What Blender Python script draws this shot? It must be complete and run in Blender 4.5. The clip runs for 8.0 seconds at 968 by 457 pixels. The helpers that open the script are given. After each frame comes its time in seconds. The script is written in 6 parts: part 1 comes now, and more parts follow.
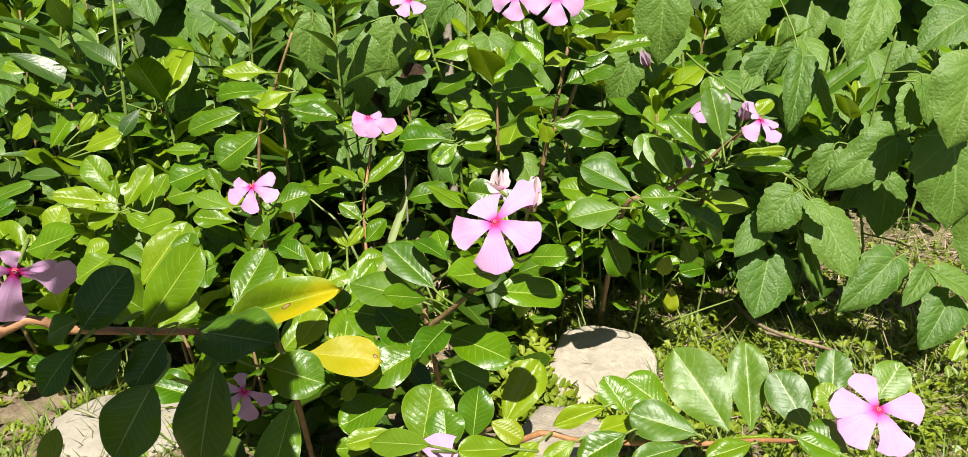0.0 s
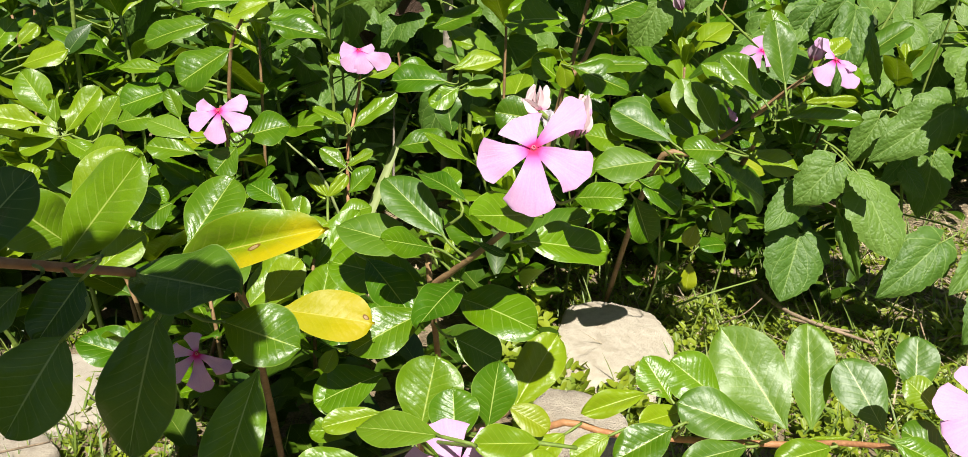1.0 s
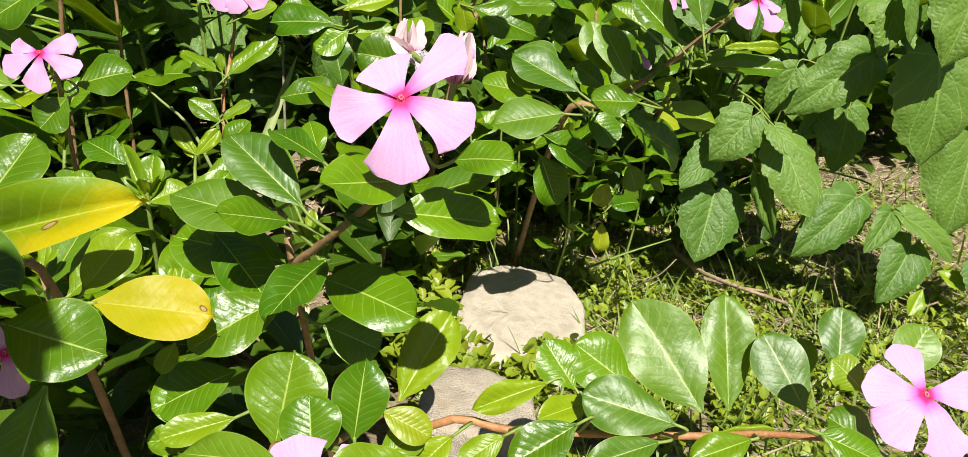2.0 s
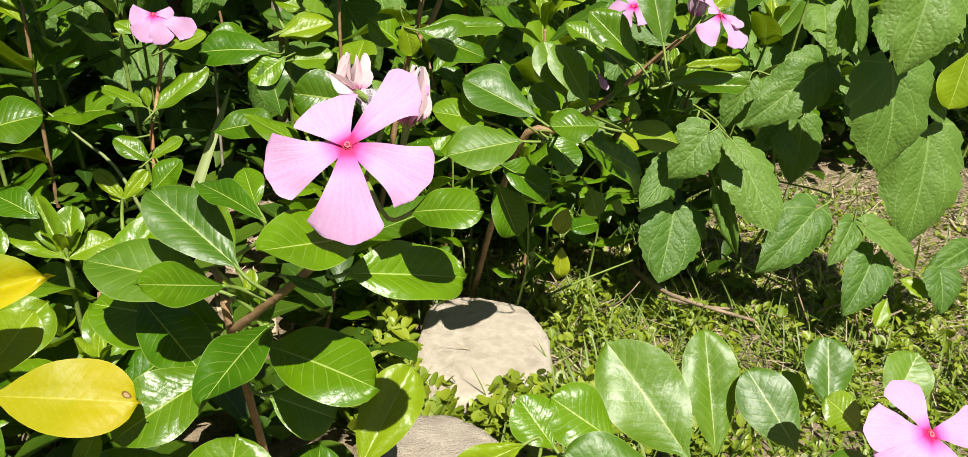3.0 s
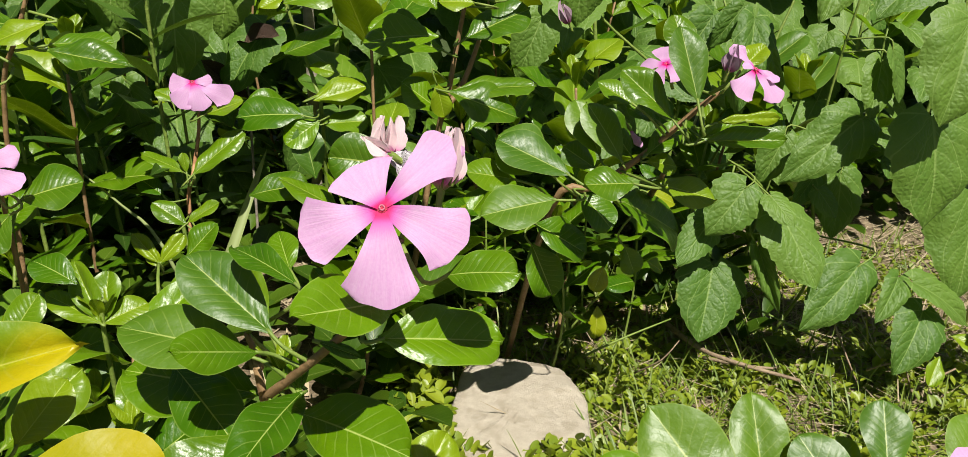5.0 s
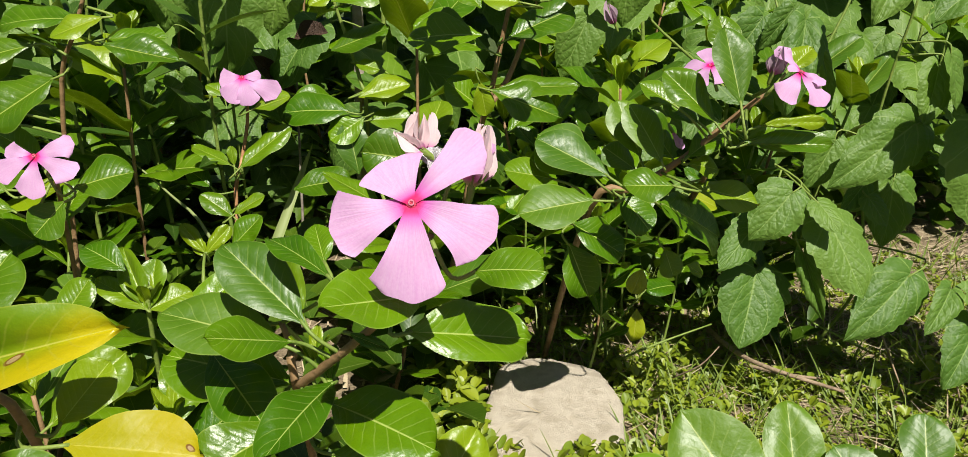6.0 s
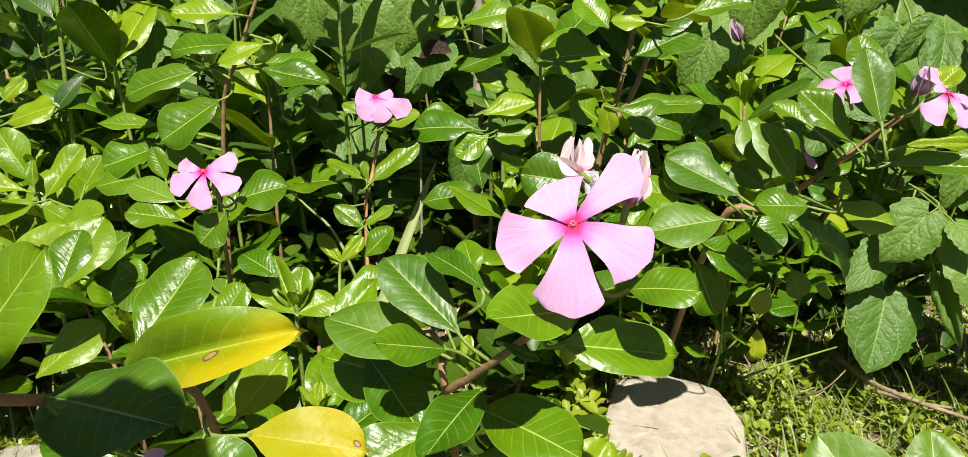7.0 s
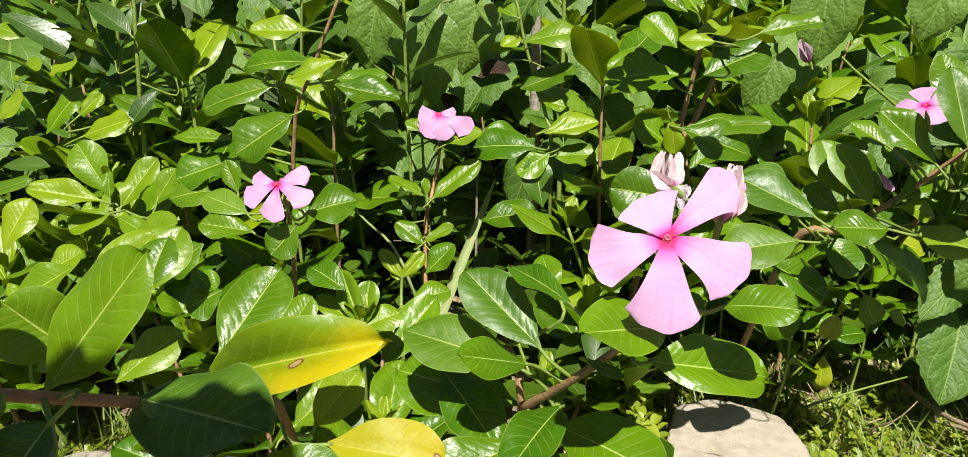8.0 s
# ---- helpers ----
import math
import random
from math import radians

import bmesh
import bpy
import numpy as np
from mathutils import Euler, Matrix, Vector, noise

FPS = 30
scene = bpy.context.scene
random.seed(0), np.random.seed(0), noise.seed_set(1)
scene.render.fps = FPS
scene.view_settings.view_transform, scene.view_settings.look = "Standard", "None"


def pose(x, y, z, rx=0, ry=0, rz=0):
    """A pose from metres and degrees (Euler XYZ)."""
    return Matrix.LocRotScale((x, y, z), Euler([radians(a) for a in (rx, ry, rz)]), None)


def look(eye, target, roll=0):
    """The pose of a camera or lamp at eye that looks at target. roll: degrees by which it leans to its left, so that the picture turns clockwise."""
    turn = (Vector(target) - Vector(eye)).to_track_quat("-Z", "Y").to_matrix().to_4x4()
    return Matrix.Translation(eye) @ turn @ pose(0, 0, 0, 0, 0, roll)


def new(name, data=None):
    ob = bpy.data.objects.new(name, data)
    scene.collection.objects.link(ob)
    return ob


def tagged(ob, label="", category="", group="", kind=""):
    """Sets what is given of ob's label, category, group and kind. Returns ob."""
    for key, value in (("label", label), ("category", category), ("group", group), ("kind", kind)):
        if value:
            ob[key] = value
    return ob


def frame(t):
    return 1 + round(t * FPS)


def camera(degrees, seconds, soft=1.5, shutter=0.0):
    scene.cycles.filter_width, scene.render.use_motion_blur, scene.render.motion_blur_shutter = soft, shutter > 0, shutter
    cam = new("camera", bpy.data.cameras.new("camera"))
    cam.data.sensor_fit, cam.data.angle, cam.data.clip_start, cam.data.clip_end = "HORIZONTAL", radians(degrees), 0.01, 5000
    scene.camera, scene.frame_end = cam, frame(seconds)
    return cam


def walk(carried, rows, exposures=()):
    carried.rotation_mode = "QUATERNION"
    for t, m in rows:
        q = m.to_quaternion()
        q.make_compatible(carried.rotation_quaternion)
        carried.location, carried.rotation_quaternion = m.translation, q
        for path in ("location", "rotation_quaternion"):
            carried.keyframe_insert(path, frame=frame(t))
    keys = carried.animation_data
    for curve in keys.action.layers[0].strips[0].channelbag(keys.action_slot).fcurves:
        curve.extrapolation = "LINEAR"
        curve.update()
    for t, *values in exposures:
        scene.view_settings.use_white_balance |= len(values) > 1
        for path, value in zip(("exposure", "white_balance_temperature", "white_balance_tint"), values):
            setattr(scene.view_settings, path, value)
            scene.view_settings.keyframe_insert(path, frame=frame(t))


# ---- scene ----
cam = camera(64.4, 8.0, soft=0.7)
PATH = [
    (0, (0.018, -0.008, 0.442), (-0.025, 1.874, -0.235), -0.6),
    (0.5, (-0.012, 0.04, 0.394), (-0.029, 1.911, -0.31), 2.6),
    (1, (-0.011, 0.082, 0.383), (0.019, 1.947, -0.338), 3.1),
    (1.5, (0.008, 0.125, 0.372), (0.158, 1.949, -0.434), 3.7),
    (1.7, (0.011, 0.134, 0.369), (0.195, 1.952, -0.444), 4.5),
    (2.8, (0.014, 0.177, 0.364), (0.375, 1.953, -0.481), 3.9),
    (3, (0.012, 0.184, 0.365), (0.381, 1.989, -0.413), 3.7),
    (3.5, (0.011, 0.191, 0.357), (0.397, 2.0, -0.405), 2.6),
    (4, (0.014, 0.207, 0.357), (0.406, 2.026, -0.376), 2.7),
    (5.3, (0.011, 0.188, 0.365), (0.26, 2.069, -0.267), 2.2),
    (5.5, (0.012, 0.188, 0.363), (0.24, 2.071, -0.273), 2.5),
    (6, (0.017, 0.188, 0.364), (0.187, 2.073, -0.283), 2.3),
    (6.5, (0.011, 0.18, 0.372), (0.02, 2.078, -0.258), 1.3),
    (7, (-0.004, 0.174, 0.371), (-0.087, 2.072, -0.255), 1.0),
    (7.5, (-0.016, 0.169, 0.364), (-0.139, 2.067, -0.256), 1.2),
    (8, (-0.021, 0.173, 0.367), (-0.212, 2.08, -0.206), 1.1),
]
EXPOSURES = [(0, 0.91), (1.5, 0.9), (3.4, 0.75), (4.0, 0.51), (5.5, 0.61), (6.3, 0.63), (7.0, 0.87), (8.0, 0.84)]
walk(cam, [(t, look(eye, target, roll)) for t, eye, target, roll in PATH], EXPOSURES)

# ---- light ----
SUN_ELEVATION, SUN_FROM = 54.0, 172.0  # degrees: height, and the compass way it shines from (0 ahead, 90 right)
world = bpy.data.worlds.new("world")
scene.world = world
world.use_nodes = True
sky = world.node_tree.nodes.new("ShaderNodeTexSky")
sky.sky_type, sky.sun_disc = "NISHITA", False
sky.sun_elevation, sky.sun_rotation = radians(SUN_ELEVATION), radians(SUN_FROM)
world.node_tree.links.new(sky.outputs[0], world.node_tree.nodes["Background"].inputs[0])
world.node_tree.nodes["Background"].inputs[1].default_value = 0.03
sun_way = Vector((math.sin(radians(SUN_FROM)) * math.cos(radians(SUN_ELEVATION)), math.cos(radians(SUN_FROM)) * math.cos(radians(SUN_ELEVATION)), math.sin(radians(SUN_ELEVATION))))
sun = new("sun", bpy.data.lights.new("sun", "SUN"))
sun.data.energy, sun.data.angle, sun.data.color = 5.0, radians(0.5), (1.0, 0.945, 0.86)
sun.matrix_world = look(sun_way * 20, (0, 0, 0))


# ---- materials ----
class Mat:
    """A node material under construction."""

    def __init__(self, name):
        self.m = bpy.data.materials.new(name)
        self.m.use_nodes = True
        self.t = self.m.node_tree
        self.p = self.t.nodes["Principled BSDF"]
        self.out = self.t.nodes["Material Output"]

    def link(self, a, b):
        self.t.links.new(a, b)

    def feed(self, sock, v):
        if isinstance(v, bpy.types.NodeSocket):
            self.link(v, sock)
        elif isinstance(v, (tuple, list)) and len(v) == 3 and sock.type == "RGBA":
            sock.default_value = (*v, 1)
        else:
            sock.default_value = v

    def node(self, kind, ins=(), **props):
        n = self.t.nodes.new("ShaderNode" + kind)
        if "operation" in props:
            n.operation = props["operation"]
        if "data_type" in props:
            n.data_type, n.blend_type = props["data_type"], props["blend_type"]
        if "interpolation_type" in props:
            n.interpolation_type = props["interpolation_type"]
        if "uv_map" in props:
            n.uv_map = props["uv_map"]
        if "feature" in props:
            n.feature = props["feature"]
        for k, v in dict(ins).items():
            self.feed(n.inputs[k], v)
        return n

    def math(self, op, a, b=0.0, c=0.0):
        return self.node("Math", {0: a, 1: b, 2: c}, operation=op).outputs[0]

    def mix(self, f, a, b, kind="MIX"):
        n = self.node("Mix", data_type="RGBA", blend_type=kind)
        self.feed(n.inputs[0], f)
        self.feed(n.inputs[6], a)
        self.feed(n.inputs[7], b)
        return n.outputs[2]

    def ramp(self, v, lo, hi, to_lo=0.0, to_hi=1.0, smooth=True):
        return self.node("MapRange", {0: v, 1: lo, 2: hi, 3: to_lo, 4: to_hi}, interpolation_type="SMOOTHSTEP" if smooth else "LINEAR").outputs[0]

    def noise(self, scale, detail=3.0, rough=0.55, where="Object", warp=0.0):
        co = self.node("TexCoord").outputs[where] if where != "Position" else self.node("NewGeometry").outputs["Position"]
        return self.node("TexNoise", {"Vector": co, "Scale": scale, "Detail": detail, "Roughness": rough, "Distortion": warp}).outputs[0]

    def random(self):
        return self.node("ObjectInfo").outputs["Random"]

    def bump(self, height, strength, distance):
        self.link(self.node("Bump", {"Height": height, "Strength": strength, "Distance": distance}).outputs[0], self.p.inputs["Normal"])

    def leafy(self, share, colour):
        """Lets part of the light through, as thin living tissue does."""
        tr = self.node("BsdfTranslucent", {"Color": colour})
        mx = self.node("MixShader", {0: share, 1: self.p.outputs[0], 2: tr.outputs[0]})
        self.link(mx.outputs[0], self.out.inputs[0])


def uv_parts(m):
    """u across the leaf from -1 to 1, its size, and v from base to tip."""
    sep = m.node("SeparateXYZ", {0: m.node("UVMap", uv_map="leaf").outputs[0]})
    u = m.math("MULTIPLY_ADD", sep.outputs[0], 2.0, -1.0)
    return u, m.math("ABSOLUTE", u), sep.outputs[1]


def leaf_material(name, deep, fresh, vein, lit, rough, veins=10.0, relief=0.62, gloss=0.5, yellow=None, share=0.24, net=0.0, islands=False, rib_tone=0.2, rib_relief=0.06, palm=0.0):
    m = Mat(name)
    u, au, v = uv_parts(m)
    mid = m.math("SUBTRACT", 1.0, m.ramp(au, 0.006, m.math("MULTIPLY_ADD", v, -0.036, 0.058)))
    rnd = m.node("NewGeometry").outputs["Random Per Island"] if islands else m.random()
    shift = m.node("CombineXYZ", {0: m.math("MULTIPLY", rnd, 17.0), 1: m.math("MULTIPLY", rnd, 5.0)}).outputs[0]
    co = m.node("VectorMath", {0: m.node("NewGeometry").outputs["Position"], 1: shift}).outputs[0]
    blotch = m.node("TexNoise", {"Vector": co, "Scale": 45.0, "Detail": 3.0}).outputs[0]
    puckers = m.node("TexNoise", {"Vector": co, "Scale": 90.0, "Detail": 3.0}).outputs[0]
    grain = m.node("TexNoise", {"Vector": co, "Scale": 1400.0, "Detail": 2.0}).outputs[0]
    run = m.math("MULTIPLY_ADD", m.math("POWER", au, 0.8), -2.3, m.math("MULTIPLY", v, veins))
    rib = m.math("PINGPONG", m.math("MULTIPLY_ADD", blotch, 0.9, run), 0.5)
    rib_line = m.math("MULTIPLY", m.math("SUBTRACT", 1.0, m.ramp(rib, 0.0, 0.09)), m.ramp(au, 0.98, 0.5))
    if palm:
        fan = m.math("ARCTAN2", m.math("MULTIPLY", au, 0.5), m.math("ADD", v, 0.02))
        fan = m.math("PINGPONG", m.math("MULTIPLY_ADD", m.math("SUBTRACT", blotch, 0.5), 0.12, m.math("MULTIPLY", fan, 2.1)), 0.5)
        side = m.math("SUBTRACT", 1.0, m.ramp(fan, 0.0, m.math("MULTIPLY_ADD", v, -0.02, 0.04)))
        rib_line = m.math("MAXIMUM", m.math("MULTIPLY", side, palm), rib_line)
        rib = m.math("MINIMUM", rib, m.math("MULTIPLY", fan, 1.6))
    base = m.mix(m.ramp(m.math("MULTIPLY_ADD", rnd, 0.6, m.math("MULTIPLY", blotch, 0.6)), 0.15, 1.0), deep, fresh)
    if yellow:
        side = m.math("ADD", m.math("MULTIPLY_ADD", v, 1.0, m.math("MULTIPLY", u, yellow[3])), m.math("MULTIPLY", m.math("SUBTRACT", blotch, 0.5), 0.7))
        base = m.mix(m.ramp(side, yellow[0], yellow[1]), base, yellow[2])
        du, dv = m.math("MULTIPLY", m.math("SUBTRACT", u, yellow[4][0]), 0.25), m.math("SUBTRACT", v, yellow[4][1])
        far = m.math("SQRT", m.math("ADD", m.math("MULTIPLY", du, du), m.math("MULTIPLY", dv, dv)))
        far = m.math("MULTIPLY_ADD", m.math("SUBTRACT", puckers, 0.5), 0.03, far)
        base = m.mix(m.ramp(far, 0.042, 0.034), base, (0.16, 0.07, 0.015))
        base = m.mix(m.ramp(far, 0.028, 0.022), base, (0.38, 0.26, 0.13))
    base = m.mix(m.math("MULTIPLY", m.ramp(grain, 0.4, 0.75), 0.12), base, deep)
    base = m.mix(m.math("MULTIPLY", rib_line, rib_tone), base, vein)
    base = m.mix(m.math("MULTIPLY", mid, 0.8), base, vein)
    base = m.mix(m.math("MULTIPLY", m.ramp(au, 0.95, 0.99), 0.25), base, vein)
    height = m.math("MULTIPLY_ADD", m.ramp(rib, 0.0, 0.38), m.math("MULTIPLY", m.ramp(au, 1.0, 0.55), rib_relief), m.math("MULTIPLY", grain, 0.055))
    height = m.math("MULTIPLY_ADD", puckers, 0.95, height)
    height = m.math("MULTIPLY_ADD", m.ramp(au, 0.0, 0.16), 0.1, height)
    if net:
        cells = m.node("TexVoronoi", {"Vector": co, "Scale": 210.0}, feature="DISTANCE_TO_EDGE").outputs[0]
        height = m.math("MULTIPLY_ADD", m.ramp(cells, 0.0, 0.4), net, height)
    m.bump(height, relief, 0.0022)
    m.feed(m.p.inputs["Base Color"], base)
    m.feed(m.p.inputs["Roughness"], m.math("MULTIPLY_ADD", puckers, 0.22, rough - 0.11))
    m.feed(m.p.inputs["Specular IOR Level"], gloss)
    m.leafy(share, m.mix(0.6, base, lit))
    return m.m


def petal_material(name, pale, pink, eye, rough=0.55):
    m = Mat(name)
    u, au, v = uv_parts(m)
    n = m.noise(30.0, 3.0)
    streak = m.node("TexNoise", {"Vector": m.node("CombineXYZ", {0: m.math("MULTIPLY", u, 5.0), 1: m.math("MULTIPLY", v, 1.0), 2: m.random()}).outputs[0], "Scale": 2.0, "Detail": 2.0}).outputs[0]
    c = m.mix(m.ramp(m.math("MULTIPLY_ADD", streak, 0.5, m.math("MULTIPLY", n, 0.5)), 0.2, 0.9), pale, pink)
    c = m.mix(m.ramp(v, 0.38, 0.08), c, (pink[0], pink[1] * 0.28, pink[2] * 0.78))
    c = m.mix(m.ramp(v, 0.17, 0.07), c, eye)
    m.bump(m.math("MULTIPLY_ADD", streak, 1.0, m.math("MULTIPLY", n, 0.3)), 0.14, 0.002)
    m.feed(m.p.inputs["Base Color"], c)
    m.feed(m.p.inputs["Roughness"], rough)
    m.feed(m.p.inputs["Specular IOR Level"], 0.25)
    m.leafy(0.3, c)
    return m.m


def rough_material(name, dark, light, scale, fine, rough=0.85, relief=0.6, depth=0.004, tint=None, where="Object", gloss=0.3):
    m = Mat(name)
    a, b = m.noise(scale, 5.0, 0.6, where), m.noise(fine, 4.0, 0.6, where)
    c = m.mix(m.ramp(m.math("MULTIPLY_ADD", a, 0.6, m.math("MULTIPLY", b, 0.4)), 0.32, 0.68), dark, light)
    c = m.mix(m.math("MULTIPLY", m.random(), 0.3), c, dark)
    if tint:
        c = m.mix(m.ramp(m.noise(scale * 0.45, 2.0, 0.5, where), 0.52, 0.66), c, tint)
    m.bump(m.math("MULTIPLY_ADD", a, 0.6, m.math("MULTIPLY", b, 0.5)), relief, depth)
    m.feed(m.p.inputs["Base Color"], c)
    m.feed(m.p.inputs["Roughness"], rough)
    m.feed(m.p.inputs["Specular IOR Level"], gloss)
    return m.m


GREEN = leaf_material("glossy_green_leaf", (0.039, 0.110, 0.001), (0.114, 0.212, 0.003), (0.36, 0.44, 0.09), (0.274, 0.374, 0.003), 0.33, gloss=0.42)
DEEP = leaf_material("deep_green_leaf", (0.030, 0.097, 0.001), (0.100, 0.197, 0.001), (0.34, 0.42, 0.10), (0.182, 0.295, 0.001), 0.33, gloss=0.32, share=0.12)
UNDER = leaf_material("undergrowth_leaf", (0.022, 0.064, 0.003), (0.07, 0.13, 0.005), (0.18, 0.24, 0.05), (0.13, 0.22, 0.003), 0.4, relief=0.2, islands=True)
FRESH = leaf_material("fresh_green_leaf", (0.097, 0.192, 0.003), (0.194, 0.281, 0.004), (0.38, 0.46, 0.08), (0.331, 0.404, 0.003), 0.36, gloss=0.42)
# darker copy of the leaf green: the branch's shade put into colour
SHADED_GREEN = leaf_material("shaded_green_leaf", (0.023, 0.074, 0.004), (0.075, 0.148, 0.007), (0.3, 0.38, 0.12), (0.137, 0.217, 0.003), 0.34, gloss=0.36, share=0.1)
SHEEN = leaf_material("waxy_green_leaf", (0.041, 0.116, 0.003), (0.114, 0.212, 0.005), (0.36, 0.44, 0.11), (0.274, 0.364, 0.004), 0.44, gloss=0.55, relief=0.5, rib_relief=0.05)
YELLOWING = leaf_material("yellowing_leaf", (0.085, 0.18, 0.003), (0.13, 0.23, 0.004), (0.42, 0.42, 0.07), (0.45, 0.38, 0.004), 0.36, yellow=(0.3, 1.05, (0.45, 0.38, 0.004), 0.45, (0.2, 0.57)), relief=0.4)
LIME = leaf_material("lime_yellow_leaf", (0.20, 0.26, 0.004), (0.30, 0.34, 0.007), (0.4, 0.42, 0.08), (0.42, 0.42, 0.004), 0.4)
YELLOW = leaf_material("yellow_leaf", (0.24, 0.26, 0.003), (0.31, 0.29, 0.004), (0.42, 0.38, 0.04), (0.46, 0.4, 0.004), 0.46, gloss=0.25, yellow=(0.3, 0.9, (0.37, 0.31, 0.003), 0.1, (-0.25, 0.9)), relief=0.4)
MATT = leaf_material("rough_green_leaf", (0.06, 0.138, 0.015), (0.124, 0.218, 0.028), (0.2, 0.3, 0.07), (0.19, 0.31, 0.02), 0.55, veins=6.0, relief=0.5, gloss=0.4, share=0.24, net=0.3, rib_tone=0.4, rib_relief=0.36, palm=2.0)
SLIM = leaf_material("narrow_green_leaf", (0.024, 0.066, 0.006), (0.062, 0.128, 0.012), (0.19, 0.27, 0.07), (0.15, 0.25, 0.01), 0.36, veins=14.0, relief=0.3)
BLADE = leaf_material("grass_blade", (0.085, 0.153, 0.016), (0.182, 0.241, 0.033), (0.17, 0.22, 0.05), (0.228, 0.276, 0.026), 0.5, veins=0.5, relief=0.1, islands=True)
PALE_BLADE = leaf_material("pale_strap", (0.22, 0.29, 0.09), (0.32, 0.38, 0.15), (0.3, 0.36, 0.14), (0.3, 0.38, 0.08), 0.5, veins=0.5, relief=0.1)
TURF = leaf_material("small_weed_leaf", (0.114, 0.182, 0.008), (0.251, 0.305, 0.016), (0.2, 0.26, 0.05), (0.251, 0.315, 0.013), 0.45, veins=3.0, relief=0.2, islands=True)
PETAL = petal_material("pink_petal", (0.65, 0.40, 0.62), (0.585, 0.285, 0.55), (0.6, 0.008, 0.14))
FADED = petal_material("faded_petal", (0.46, 0.34, 0.41), (0.40, 0.25, 0.34), (0.35, 0.15, 0.2), 0.7)
CREAM = petal_material("cream_pink_petal", (0.78, 0.66, 0.64), (0.70, 0.48, 0.56), (0.5, 0.45, 0.2), 0.7)
PAPERY = rough_material("papery_withered_petal", (0.55, 0.51, 0.54), (0.78, 0.75, 0.77), 160, 600)
PALE_EYE = rough_material("flower_throat", (0.52, 0.12, 0.2), (0.62, 0.24, 0.3), 600, 1500, 0.6)
EYE_RED = rough_material("flower_eye", (0.45, 0.006, 0.06), (0.55, 0.10, 0.12), 600, 1500, 0.6)
RUNNER = rough_material("orange_brown_runner", (0.28, 0.125, 0.05), (0.42, 0.22, 0.10), 40, 200, 0.5)
TAN_STEM = rough_material("tan_stem", (0.29, 0.135, 0.06), (0.50, 0.29, 0.15), 30, 160, 0.5)
GREEN_STEM = rough_material("green_stem", (0.12, 0.19, 0.03), (0.22, 0.28, 0.06), 30, 160, 0.5)
RED_STEM = rough_material("reddish_stem", (0.17, 0.10, 0.045), (0.34, 0.22, 0.11), 30, 160, 0.55)
BARK = rough_material("grey_bark", (0.14, 0.12, 0.09), (0.34, 0.30, 0.24), 30, 160, 0.9)
STONE = rough_material("beige_limestone", (0.46, 0.40, 0.305), (0.6, 0.54, 0.43), 110, 1500, 0.9, 1.0, 0.003, (0.45, 0.39, 0.295))
WHITE_STONE = rough_material("white_limestone", (0.30, 0.265, 0.21), (0.42, 0.38, 0.315), 45, 900, 0.9, 0.5, 0.002)
GREY_STONE = rough_material("grey_stone", (0.33, 0.28, 0.215), (0.54, 0.475, 0.375), 70, 700, 0.9, 1.0, 0.005, (0.38, 0.31, 0.225))


def soil_material(name):
    """Dry soil round the bed that passes a step away into unseen, added dark green."""
    m = Mat(name)
    pos = m.node("NewGeometry").outputs["Position"]
    a, b, w = m.noise(60, 5.0, 0.6, "Position"), m.noise(420, 4.0, 0.6, "Position"), m.noise(4, 3.0, 0.6, "Position")
    soil = m.mix(m.ramp(m.math("MULTIPLY_ADD", a, 0.6, m.math("MULTIPLY", b, 0.4)), 0.32, 0.68), (0.09, 0.068, 0.04), (0.30, 0.235, 0.15))
    # darker ground out of view, added to cut the bounce onto shaded leaves
    far_dark = m.mix(m.ramp(m.math("MULTIPLY_ADD", a, 0.5, m.math("MULTIPLY", b, 0.5)), 0.3, 0.7), (0.025, 0.045, 0.012), (0.075, 0.105, 0.03))
    sep = m.node("SeparateXYZ", {0: pos})
    dx, dy = m.math("SUBTRACT", sep.outputs[0], 0.15), m.math("SUBTRACT", sep.outputs[1], 0.85)
    far = m.math("SQRT", m.math("ADD", m.math("MULTIPLY", dx, dx), m.math("MULTIPLY", dy, dy)))
    far = m.math("MULTIPLY_ADD", w, 0.5, far)
    c = m.mix(m.ramp(far, 0.95, 1.35), soil, far_dark)
    m.bump(m.math("MULTIPLY_ADD", a, 0.6, m.math("MULTIPLY", b, 0.5)), 0.9, 0.003)
    m.feed(m.p.inputs["Base Color"], c)
    m.feed(m.p.inputs["Roughness"], 0.95)
    m.feed(m.p.inputs["Specular IOR Level"], 0.2)
    return m.m


SOIL = soil_material("dry_soil")
STRAW = rough_material("dry_straw", (0.28, 0.22, 0.13), (0.52, 0.44, 0.29), 40, 200, 0.8)
DEAD = rough_material("dead_brown_leaf", (0.025, 0.014, 0.008), (0.09, 0.05, 0.03), 60, 240, 0.6)
TWIG = rough_material("dry_twig", (0.13, 0.09, 0.055), (0.38, 0.29, 0.19), 60, 300, 0.85)


# ---- building blocks ----
def mesh_of(name, bm, material, smooth=True):
    data = bpy.data.meshes.new(name)
    bm.normal_update()
    bm.to_mesh(data)
    bm.free()
    data.materials.append(material)
    if smooth:
        data.polygons.foreach_set("use_smooth", [True] * len(data.polygons))
    return data


